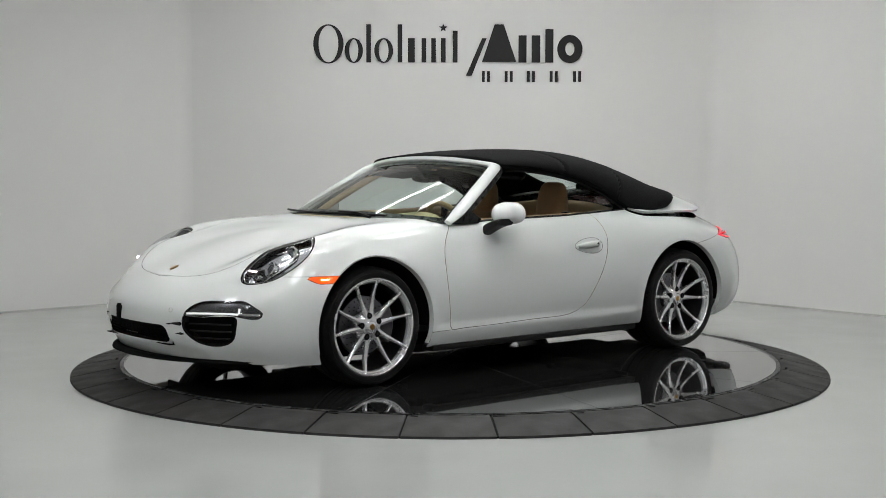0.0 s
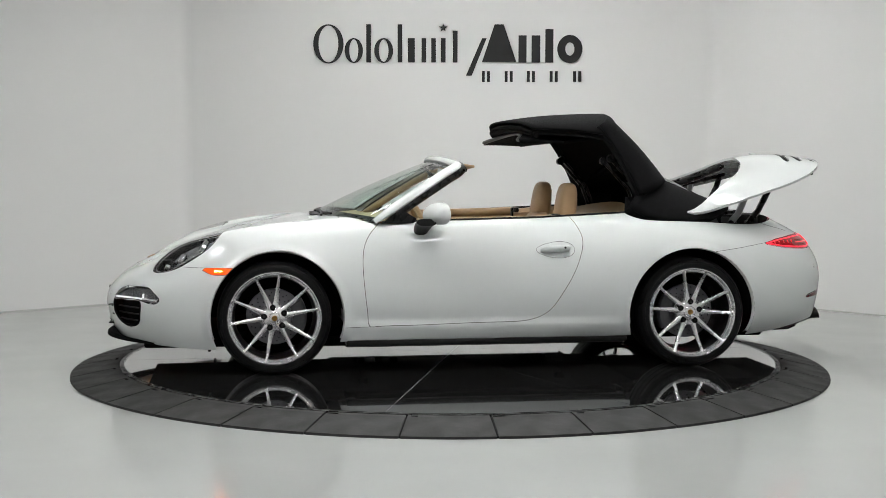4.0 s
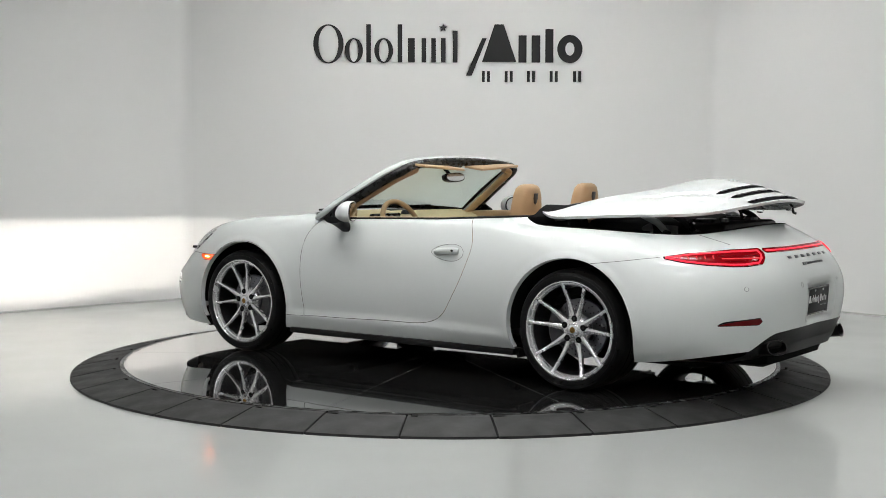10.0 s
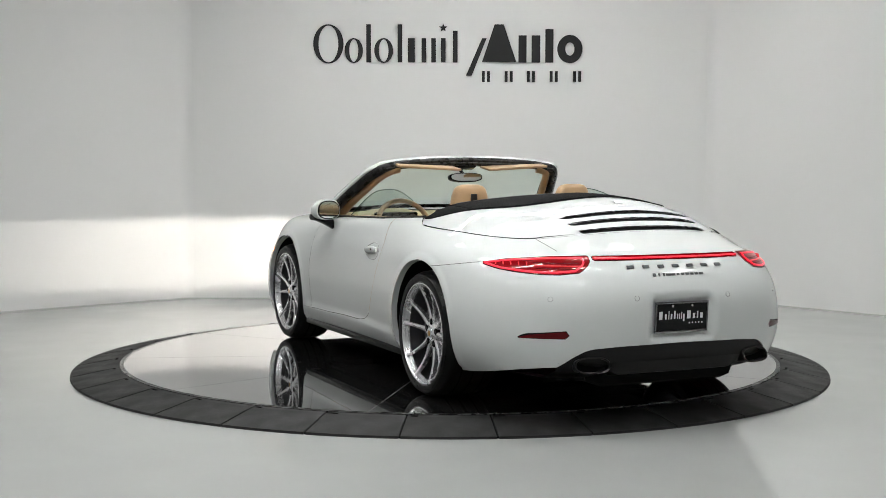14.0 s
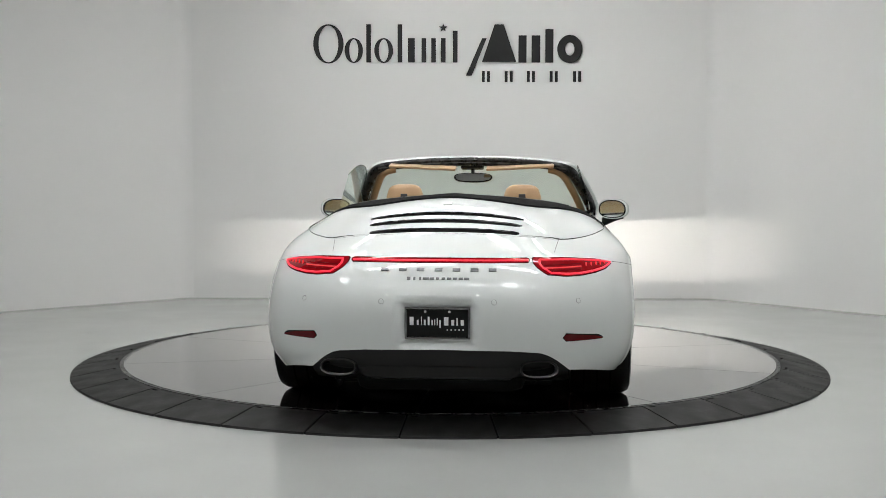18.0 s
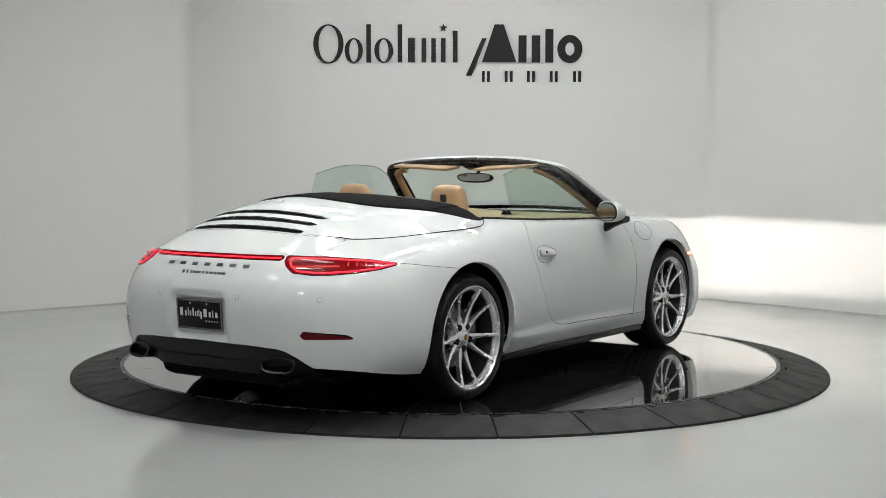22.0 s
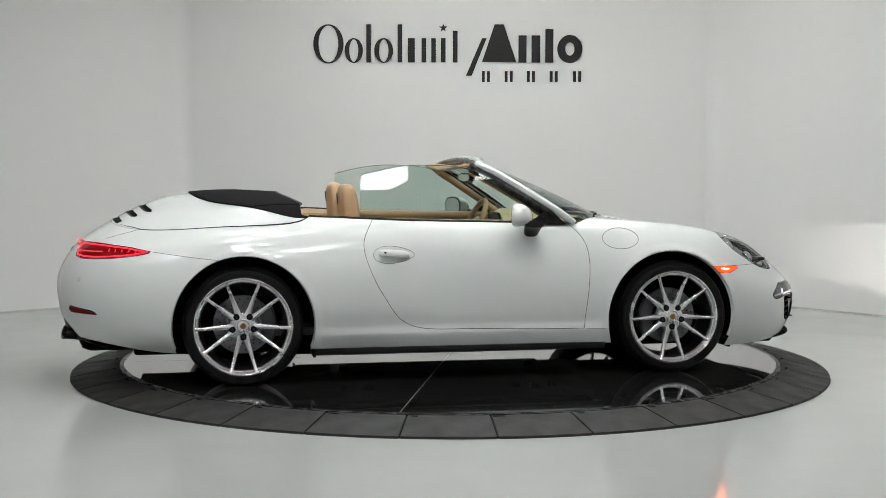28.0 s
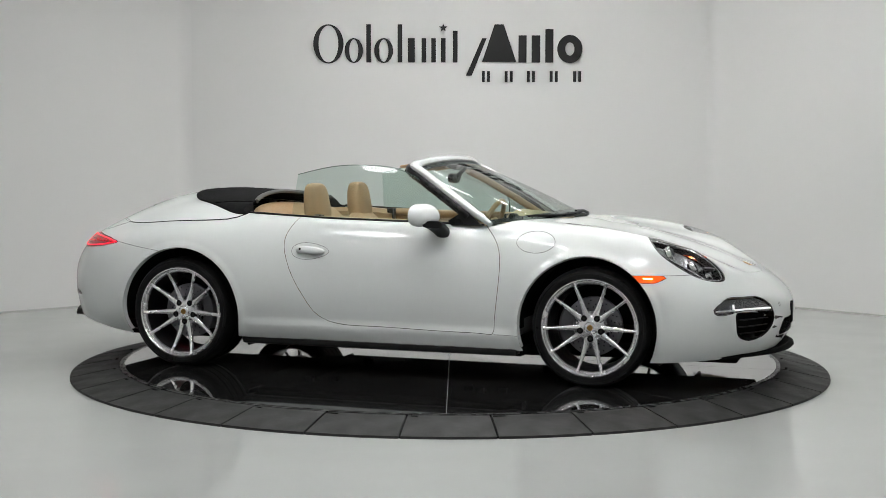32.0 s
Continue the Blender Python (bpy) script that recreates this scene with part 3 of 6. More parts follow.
INTAKE = [(2.148, .448, .414), (2.150, .444, .380), (2.145, .450, .345), (2.107, .502, .288), (2.061, .566, .264), (2.015, .635, .266), (1.984, .688, .300), (1.975, .700, .360), (1.974, .701, .412), (2.02, .63, .420), (2.08, .545, .422)]
NOTCH_UP = [(2.150, .444, .385), (2.189, .320, .374), (2.150, .444, .362)]
NOTCH_LOW = [(2.148, .448, .335), (2.169, .376, .323), (2.140, .455, .312)]
GRILLE = [(2.2, -.30, .360), (2.2, .30, .360), (2.2, .335, .345), (2.2, .350, .282), (2.2, .325, .268), (2.2, -.325, .268)]
TAILLIGHT = [(-1.694, .803, .726), (-1.815, .712, .748), (-1.95, .555, .764), (-2.052, .401, .770), (-2.075, .404, .745), (-2.091, .424, .723), (-2.100, .470, .693), (-2.060, .56, .683),
             (-1.998, .624, .683), (-1.90, .70, .690), (-1.809, .768, .702), (-1.724, .798, .719)]
LIGHTBAR = [(-2.05, -.415, .769), (-2.05, .415, .769), (-2.05, .415, .747), (-2.05, -.415, .747)]
REFLECTOR = [(-1.978, .744, .390), (-1.990, .732, .404), (-2.010, .712, .412), (-2.134, .532, .430), (-2.130, .540, .412), (-2.117, .556, .391)]
DIFFUSER = [(-2.1, .66, .150), (-2.1, .61, .245), (-2.1, .543, .303), (-2.1, .500, .330), (-2.1, .464, .342), (-2.1, .338, .352), (-2.1, 0, .357), (-2.1, -.3, .352), (-2.1, -.3, .15)]


def both(line):
    """A plan outline from its half."""
    return [tuple(p) for p in line] + [(x, -y) for x, y in reversed([tuple(p) for p in line]) if abs(y) > 1e-6]


GRID = body_grid()


def dent(G):
    """The shallow recess round the number plate."""
    y, z, x = np.abs(G[..., 1]), G[..., 2], G[..., 0]
    a = np.clip((.185 - y) / .025, 0, 1) * np.clip((z - .372) / .02, 0, 1) * np.clip((.575 - z) / .02, 0, 1) * (x < -1.9)
    a = a * a * (3 - 2 * a)
    G[..., 0] += .032 * a
    return G


def tuck(G):
    """The doors draw in above the sill, which stands proud under them."""
    x, z = G[..., 0], G[..., 2]
    a = np.clip((z - .272) / .03, 0, 1) * np.clip((.50 - z) / .19, 0, 1) ** 1.5 * np.clip((.86 - np.abs(x)) / .12, 0, 1) * (G[..., 1] > .6)
    G[..., 1] -= .013 * a
    return G


def flare(G):
    """The slightly proud lips round the wheel arches."""
    for x, z, r in ARCH:
        d = np.hypot(G[..., 0] - x, G[..., 2] - z) - r
        a = np.clip(1 - np.abs(d - .006) / .034, 0, 1) * (G[..., 1] > .6) * (G[..., 2] > .2)
        G[..., 1] += .007 * a * a * (3 - 2 * a)
    return G


S = Surface(flare(tuck(dent(GRID))))
S.prepare()
arch_f = lambda p: np.minimum.reduce([np.where(p[:, 1] > .5, np.hypot(p[:, 0] - x, p[:, 2] - z) - r, 1.0) for x, z, r in ARCH])
high = lambda p: np.where(p[:, 2] < .78, 1.0, 0.0)
cock_line, lid_line, flap_line = smooth_line(COCKPIT, 40), smooth_line(LID, 40), smooth_line(FLAP, 30)
cock_f = lambda p: poly_dist(p[:, 0], p[:, 1], both(cock_line)) + high(p)
lid_f = lambda p: poly_dist(p[:, 0], p[:, 1], both(lid_line)) + high(p)
flap_f = lambda p: poly_dist(p[:, 0], p[:, 1], both(flap_line))
frunk_f = lambda p: poly_dist(p[:, 0], p[:, 1], both(smooth_line(FRUNK[:9], 40)) ) + np.where(p[:, 2] < .5, 1.0, 0.0)
door_f = lambda p: np.maximum(poly_dist(p[:, 0], p[:, 2], DOOR), .55 - p[:, 1])
# slots of the engine grille: curved bands across the lid
slot_f = lambda p: np.minimum.reduce([np.maximum(np.abs(p[:, 0] - (x0 + c * p[:, 1] ** 2)) - h * np.clip((.40 - p[:, 1]) / .06, .25, 1), np.abs(p[:, 1]) - w)
                                      for x0, c, h, w in ((-1.785, .42, .0195, .385), (-1.858, .36, .0185, .375), (-1.936, .30, .018, .375))])
SLANT = (.42, .42, .80)
GAPS = []


def take(F, f):
    return S.split(F, f)


def gapped(F, f, g=0.0016):
    ins, rest = S.split(F, lambda p: f(p) + g)
    lost, outs = S.split(rest, lambda p: f(p) - g)
    GAPS.extend(lost)
    return ins, outs


arch_in, F = take(S.F, arch_f)
cock_in, F = take(F, cock_f)
F_LID, F = gapped(F, lid_f, .0011)
flap_in, F_LID = take(F_LID, flap_f)
F_SLOT, F_LID = take(F_LID, slot_f)
F_HORN, rest = take(flap_in, lambda p: np.maximum(.60 - p[:, 1], -1.16 - p[:, 0]))
F_COVER, rest = take(rest, lambda p: p[:, 0] + 1.0 - .12 * (p[:, 1] / .6) ** 2)
F_DOOR, F = gapped(F, door_f)
F_HEAD, F = gapped(F, region(HEADLIGHT, SLANT, smooth=True), .0025)
F_IND, F = gapped(F, region(INDICATOR, (0, 1, 0)), .0012)
F_RUN, F = gapped(F, region(RUNNING, (.75, .66, 0), smooth=True), .0015)
F_INTAKE, F = take(F, region(INTAKE, (.75, .66, 0), smooth=True))
F_NOTCH, F = take(F, lambda p: np.minimum(region(NOTCH_UP, (.9, .43, 0))(p), region(NOTCH_LOW, (.9, .43, 0))(p)))
F_GRILLE, F = take(F, region(GRILLE, (1, 0, 0)))
F_TAIL, F = gapped(F, region(TAILLIGHT, (-.75, .66, 0)), .0015)
F_BAR, F = gapped(F, region(LIGHTBAR, (-1, 0, 0)), .0012)
F_REFL, F = gapped(F, region(REFLECTOR, (-.8, .6, 0)), .0012)
F_DIFF, F = take(F, region(DIFFUSER, (-1, 0, 0)))
F_FRUNK, F = gapped(F, frunk_f, .0016)
SEAMS = []
for seam_line in ((((.69, .9, .2685), (.74, .9, .268), (.79, .9, .267), (.826, .9, .266)), (0, 1, 0)), (((1.44, .86, .6145), (1.60, .83, .6145), (1.76, .76, .618)), (0, 1, 0)), (((-1.36, .92, .686), (-1.46, .90, .697), (-1.55, .87, .708), (-1.62, .84, .717), (-1.70, .80, .727)), (0, 1, 0)),
                    (((-1.79, .545, .833), (-1.84, .540, .82), (-1.90, .533, .80), (-1.962, .527, .77)), (0, 0, 1))):
    SEAMS.append(seam_line)
F_BODY = F


def arch_lips(arches):
    """White return flanges behind the wheel arch edges."""
    V, Q = [], []
    for x, z, r in arches:
        row = []
        for k in range(41):
            a = radians(-24 + 228 * k / 40)
            px, pz = x + r * math.cos(a), z + r * math.sin(a)
            try:
                h, n = S.cast((px, 1.5, pz), (0, -1, 0))
            except ValueError:
                continue
            if h[1] < .6 or h[1] > 1.0 or pz < .19:
                continue
            row.append(((px, h[1] - .0005, pz), (px - .006 * math.cos(a), h[1] - .030, pz - .006 * math.sin(a))))
        base = len(V)
        for a, b in row:
            V += [a, b]
        Q += [(base + 2 * i, base + 2 * i + 1, base + 2 * i + 3, base + 2 * i + 2) for i in range(len(row) - 1)]
    return V, Q


SEAM_DARK = material("seam_dark", (.06, .06, .06), .6)


def surf(x, y, z, d, off=0.0):
    """The body's skin met from (x, y, z) along d, moved out by off."""
    p, n = S.cast((x, y, z), d)
    return Vector(p + n * off)


put("body", S.mesh("body", F_BODY, PAINT), CAR, "glossy white painted body shell")
put("bonnet", S.mesh("bonnet", F_FRUNK, PAINT), CAR, "white front lid")
put("panel_gap", S.mesh("panel_gap", GAPS, GAP, off=-.002), CAR, "dark panel gaps")
for line, along in SEAMS:
    for sd in (1, -1):
        a, seam = np.array(along, float), []
        for p in smooth_line(line, 14):
            h, n = S.cast(np.array(p) + a * .5, -a)
            seam.append((h[0], sd * h[1], h[2]))
        part("panel_seam", bm_tube(seam, .0013, 6), SEAM_DARK, CAR)
for sd in (1, -1):
    door = put("door", S.mesh("door", F_DOOR, PAINT, side=sd), CAR, "white door with a curved rear edge")
    for arch in ARCH:
        V, Q = arch_lips([arch])
        put("arch_lip", mesh_of("arch_lip", [(x, sd * y, z) for x, y, z in V], Q, PAINT), CAR)
    # handle in its oval bowl, with a lock
    ring = [surf(-.405 + .114 * math.cos(a) * (1.0 if math.cos(a) > 0 else 1.0), 1.3, .702 + (.046 - .012 * math.cos(a)) * math.sin(a), (0, -1, 0), .0005)
            for a in np.linspace(0, 2 * math.pi, 41)]
    part("handle_outline", bm_tube([(p.x, sd * p.y, p.z) for p in ring], .0012, 6), GREY_TRIM, door)
    bow = [surf(-.318 - .168 * u, 1.3, .699 + .012 * u, (0, -1, 0), .006 + .014 * math.sin(math.pi * u) ** .6 if 0 < u < 1 else .004) for u in np.linspace(0, 1, 13)]
    part("door_handle", bm_tube([(p.x, sd * p.y, p.z) for p in bow], .0135, 12, squash=1.55, taper=[.45, .7, .85, .95, 1, 1, 1, 1, 1, 1, 1, .95, .75]), PAINT, door, "white grab handle")
    lk = surf(-.458, 1.3, .709, (0, -1, 0), .027)
    part("lock", bm_tube([(lk.x, sd * lk.y, lk.z), (lk.x, sd * (lk.y + .006), lk.z)], .0065, 12), BLACK, door)


# ---------------------------------------------------------------- lamps of the car
def headlight(sd):
    hl = put("headlight", S.mesh("headlight", F_HEAD, CLEAR, side=sd, off=.001), CAR, "clear oval headlight with twin projectors")
    put("bowl", S.mesh("bowl", F_HEAD, BOWL, side=sd, off=-.045), hl, "dark chrome lamp bowl")
    rim = [region_pt for region_pt in smooth_line(np.array(HEADLIGHT), 49, closed=True)]
    out = []
    for p in rim:
        q, n = S.cast(np.array(p) + np.array(SLANT) * .5, -np.array(SLANT))
        out.append(q)
    out = np.array(out)
    c = out.mean(0)
    wall = []
    for q in out:
        m = (q - c) * .985 + c
        wall.append([m - np.array(SLANT) * k for k in (.003, .02, .05)])
    V, Q = grid_mesh(wall, close_u=True)
    put("bezel", mesh_of("bezel", [(x, sd * y, z) for x, y, z in V], Q, SATIN), hl)
    band = [(q - c) * .93 + c - np.array(SLANT) * .008 for q in out]
    part("chrome_ring", bm_tube([(x, sd * y, z) for x, y, z in band] + [(band[0][0], sd * band[0][1], band[0][2])], .0045, 6), CHROME, hl, "chrome trim ring")
    for (x, y, z, r, name) in ((1.625, .668, .708, .046, "projector"), (1.745, .672, .648, .032, "high_beam"), (1.82, .662, .610, .020, "side_lamp")):
        prof = [(r * 1.25, -.010), (r * 1.25, .012), (r * 1.08, .016), (r * 1.02, .006)]
        tilt = Matrix.Translation((x, sd * y, z)) @ Matrix.Rotation(radians(62), 4, "Y")
        part(name, bm_lathe(prof, "z", 28), CHROME, hl, "chrome lamp ring", m=tilt)
        lens = [(r * math.sin(a), r * .55 * math.cos(a)) for a in np.linspace(0, math.pi / 2, 8)]
        part("lens", bm_lathe(lens, "z", 28), LENS, hl, m=tilt)
    fin = [bm_box(.11, .006, .012, .002, at=(1.72 + .05 * k, sd * (.715 - .012 * k), .640 - .03 * k), rot=Matrix.Rotation(radians(28), 4, "Y")) for k in (-1, 0, 1)]
    part("reflector_fin", bm_join(*fin), CHROME, hl)
    # burner behind a level shutter: light goes out below the lamp's height only
    x0, y0, z0 = 1.803, .655, .647
    part("burner", bm_box(.001, .044, .0014, at=(x0, sd * y0, z0)), BEAM_GLOW, hl, "lit lamp", smooth=False)
    part("shutter", bm_join(bm_box(.045, .075, .002, at=(x0 + .0205, sd * y0, z0 + .0018)), bm_box(.002, .075, .03, at=(x0 - .003, sd * y0, z0 - .010)),
                            bm_box(.048, .002, .016, at=(x0 + .022, sd * (y0 + .036), z0 - .006)), bm_box(.048, .002, .016, at=(x0 + .022, sd * (y0 - .036), z0 - .006)),
                            bm_box(.036, .075, .002, at=(x0 + .016, sd * y0, z0 - .0085))), SATIN, hl, smooth=False)


BOWL = material("lamp_bowl", (.52, .52, .54), .2, metal=1.0, noise_scale=25.0, vary=.45, bump=.7, bump_scale=22.0)
DARK_BOWL = material("dark_bowl", (.17, .17, .18), .2, metal=1.0, noise_scale=40.0, vary=.6, bump=.4, bump_scale=60.0)
DRL = material("white_light_guide", (.8, .8, .8), .25, emit=(1.0, 1.0, 1.0), strength=.35)
LENS = material("lamp_glass", (0.10, 0.11, 0.12), 0.04, coat=1.0, metal=0.3)
for sd in (1, -1):
    headlight(sd)
    ind = put("side_marker", S.mesh("side_marker", F_IND, AMBER, side=sd, off=.0015), CAR, "lit amber side marker lamp")
    g = surf(1.535, 1.3, .597, (0, -1, 0), .001)
    part("bulb", bm_tube([(g.x - .03, sd * (g.y + .001), g.z), (g.x + .02, sd * (g.y - .003), g.z)], .008, 10, squash=.5), AMBER_GLOW, ind)
    run = put("running_light", S.mesh("running_light", F_RUN, CLEAR, side=sd, off=.003), CAR, "clear running light over the side air intake")
    put("reflector", S.mesh("reflector", F_RUN, DARK_BOWL, side=sd, off=-.016), run, "dark chrome reflector")
    bar = []
    for u in np.linspace(.03, .97, 12):
        at, n = S.cast((2.142 - .278 * u + .30, .451 + .327 * u + .264, .429 - .004 * u + .008 * math.sin(math.pi * u)), (-.75, -.66, 0))
        bar.append(Vector(at - n * .006))
    part("led_bar", bm_tube([(p.x, sd * p.y, p.z) for p in bar[:9]], .0055, 8), DRL, run, "white light guide")
    part("led_end", bm_tube([(bar[8].x, sd * bar[8].y, bar[8].z), (bar[8].x - .004, sd * (bar[8].y + .003), bar[8].z + .030)], .006, 8), DRL, run)
    part("chrome_bar", bm_tube([(p.x, sd * p.y, p.z) for p in bar[8:]], .0075, 8), CHROME, run)
    ink = put("air_intake", S.mesh("air_intake", F_INTAKE, GAP, side=sd, off=-.06), CAR, "black side air intake with slats")
    for z in (.375, .335, .295):
        pts = [surf(2.6, y, z, (-1, 0, 0), -.026) for y in (.47, .52, .58, .63, .675)]
        part("slat", bm_tube([(p.x, sd * p.y, p.z) for p in pts], .007, 8, squash=.5), BLACK, ink)
    pts = [surf(2.6, y, z, (-1, 0, 0), -.004) for y, z in ((.452, .41), (.456, .35), (.50, .295), (.56, .270), (.64, .274), (.685, .31), (.697, .405))]
    part("surround", bm_tube([(p.x, sd * p.y, p.z) for p in pts], .006, 8), GAP, ink)
    put("intake_fin", S.mesh("intake_fin", F_NOTCH, SATIN, side=sd, off=-.004), CAR, "black fin beside the air intake")
    tail = put("tail_light", S.mesh("tail_light", F_TAIL, RED_LENS, side=sd, off=.0025), CAR, "lit red tail light with a glowing outline")
    c = np.mean(np.array(TAILLIGHT), 0)
    ends = np.array(TAILLIGHT + TAILLIGHT[:1])
    loop = [ends[i] + (ends[i + 1] - ends[i]) * k / 5 for i in range(len(ends) - 1) for k in range(5)]
    glow = []
    for p in loop:
        q = c + (p - c) * np.array([.90, .90, .74])
        h, n = S.cast(q + np.array([-.45, .40, 0]), (.75, -.66, 0))
        glow.append(h + n * .003)
    glow.append(glow[0])
    part("led_loop", bm_tube([(x, sd * y, z) for x, y, z in glow], .0046, 8), RED_GLOW, tail, "glowing red outline")
    for k in range(3):
        pts = []
        for u in np.linspace(.0, 1, 9):
            y = .48 + .17 * u
            z = .712 + .012 * k - .003
            h, n = S.cast((-3, y, z), (1, 0, 0))
            pts.append(h + n * .0025)
        part("lamp_bar", bm_tube([(x, sd * y, z) for x, y, z in pts], .0026 if k != 1 else .004, 6), RED_DARK if k != 1 else RED_MID, tail)
    for k in range(5):
        h, n = S.cast((-1.77 - .028 * k - .45, .742 - .030 * k + .40, .7235), (.75, -.66, 0))
        hi, lo = h + n * .003 + np.array([.004, 0, .008 + .0015 * k]), h + n * .003 - np.array([.004, 0, .008 + .0015 * k])
        part("lamp_rib", bm_tube([(x, sd * y, z) for x, y, z in (hi, lo)], .0034, 6), RED_MID, tail)
    put("rear_reflector", S.mesh("rear_reflector", F_REFL, RED_DARK, side=sd, off=.002), CAR, "dark red rear bumper reflector")
bar = put("light_bar", S.mesh("light_bar", F_BAR, RED_LENS, off=.0015), CAR, "lit red light bar across the tail")
for sd in (1, -1):
    pts = [surf(-3, y, .7565, (1, 0, 0), .002) for y in np.linspace(0, .405, 16)]
    part("led_strip", bm_tube([(p.x, sd * p.y, p.z) for p in pts], .0065, 8, squash=.6), RED_GLOW, bar)

# nose: grille, lip, badge, sensors
gr = put("lower_grille", S.mesh("lower_grille", F_GRILLE, GAP, off=-.05), CAR, "black lower air grille")
for k in range(5):
    z = .277 + .018 * k
    pts = [surf(2.8, y, z, (-1, 0, 0), -.012) for y in np.linspace(0, .335, 9)]
    pts = [Vector((p.x, -p.y, p.z)) for p in reversed(pts[1:])] + pts
    part("slat", bm_tube(pts, .0026, 6), GAP, gr)
for k in range(-8, 9):
    y = k * .04
    a, b = surf(2.8, abs(y), .268, (-1, 0, 0), -.014), surf(2.8, abs(y), .360, (-1, 0, 0), -.014)
    part("grille_rib", bm_tube([(a.x, y, a.z), (b.x, y, b.z)], .0018, 5), GAP, gr)
# added plates that block stray lamp light behind the grille
part("grille_baffle", bm_join(*[bm_box(.09, .74, .005, at=(2.14, 0, z)) for z in (.259, .369)], *[bm_box(.12, .005, .115, at=(2.10, s * .365, .314)) for s in (-1, 1)]), GAP, gr)
lip = smooth_line([(2.195, 0, .165), (2.165, .25, .165), (2.06, .50, .165), (1.955, .645, .165), (1.86, .73, .162)], 24)
rows = []
for i, p in enumerate(lip):
    k = 1 - (i / 23) ** 3
    rows.append((p + np.array([.030 * k, .010 * k, .006]), p + np.array([.029 * k, .009 * k, .013]), p + np.array([.010, .003, .017]), p + np.array([.002, .0, .024]), p + np.array([-.06, -.02, .024]), p + np.array([-.07, -.02, -.002])))
full = [[(x, -y, z) for x, y, z in r] for r in reversed(rows[1:])] + [list(r) for r in rows]
V, Q = grid_mesh(full, close_v=True)
bm = bm_from(V, Q)
bmesh.ops.recalc_face_normals(bm, faces=bm.faces)
part("front_lip", bm, GAP, CAR, "black front spoiler lip")
pb = surf(2.8, .14, .375, (-1, 0, 0), .001)
part("plate_bracket", bm_join(bm_box(.014, .05, .11, .004, at=(pb.x, -pb.y, pb.z)), bm_box(.015, .03, .016, .004, at=(pb.x + .001, -pb.y, pb.z + .056))), GAP, CAR, "small black plate bracket")
n_at, n_n = S.cast((1.955, .002, 1.5), (0, 0, -1))
badge = [(.030 * math.cos(a) * (1.0 if math.cos(a) < 0 else .8), .024 * math.sin(a)) for a in np.linspace(0, 2 * math.pi, 14, endpoint=False)]
BADGE_GOLD = material("badge_gold", (.36, .20, .06), .3, metal=1.0, noise_scale=220.0, vary=.7)
part("badge", bm_prism(badge, 0, .004, .001), BADGE_GOLD, CAR, "small gold and dark crest badge", m=Matrix.Translation(n_at + n_n * .0005) @ Vector(n_n).to_track_quat("Z", "X").to_matrix().to_4x4())
for sd in (1, -1):
    for x0, y, z, d in ((-3, .257, .576, 1), (-3, .638, .574, 1), (3, .36, .44, -1)):
        p = surf(x0, y, z, (d, 0, 0), .0)
        _, n = S.cast((x0, y, z), (d, 0, 0))
        m = Matrix.Translation((p.x, sd * p.y, p.z)) @ Vector((n[0], sd * n[1], n[2])).to_track_quat("Z", "Y").to_matrix().to_4x4()
        part("parking_sensor", bm_lathe([(.0, .0012), (.0085, .0012), (.0095, .0004), (.0112, .0002), (.0112, -.002)], "z", 18), PAINT, CAR, m=m)
        part("sensor_ring", bm_lathe([(.0112, .0006), (.0126, .0006), (.0126, -.002), (.0112, -.002)], "z", 18, closed=True), GREY_TRIM, CAR, m=m)

# tail: plate, lettering bars, diffuser, exhausts
PLATE_BLACK = material("plate_black", (.012, .012, .012), .3, spec=.15, noise_scale=40.0, vary=.2)
plate = part("number_plate", bm_box(.006, .282, .128, .0025, at=(0, 0, 0)), PLATE_BLACK, CAR, "black display plate in a chrome frame", m=pose(-2.232, 0, .478, 0, -4, 0))
PLATE_EDGE = material("plate_edge", (.22, .22, .23), .25, metal=1.0, noise_scale=60.0, vary=.4)
fr = [bm_box(.010, .300, .010, .003, at=(-.001, 0, s * .069)) for s in (-1, 1)] + [bm_box(.010, .010, .128, .003, at=(-.001, s * .145, 0)) for s in (-1, 1)]
part("plate_frame", bm_join(*fr), PLATE_EDGE, plate, "dark chrome plate frame")
BADGE_STEEL = material("badge_steel", (.16, .165, .17), .4, metal=1.0, noise_scale=80.0, vary=.2)
WHITE_PRINT = material("white_print", (.8, .8, .8), .5)
for y, w, h, z in ((-.118, .030, .052, .012), (-.090, .014, .034, .004), (-.073, .007, .054, .013), (-.058, .014, .034, .004), (-.040, .014, .052, .013), (-.024, .010, .034, .004),
                   (-.012, .006, .036, .005), (-.001, .008, .044, .009), (.012, .013, .048, -.004), (.040, .034, .052, .012), (.070, .022, .034, .004), (.090, .012, .046, .009), (.113, .024, .034, .004)):
    part("print_bar", bm_box(.001, w * .60, h * .74, at=(-.0036, -y, z * .8)), WHITE_PRINT, plate, smooth=False)
for k in range(5):
    part("print_bar", bm_box(.001, .006, .007, at=(-.0036, -(.045 + .018 * k), -.030)), WHITE_PRINT, plate, smooth=False)
for s in (-1, 1):
    part("plate_screw", bm_lathe([(0, -.004), (.006, -.004), (.007, -.002), (.007, 0)], "x", 12), CHROME, plate, m=pose(-.0035, s * .055, .054))
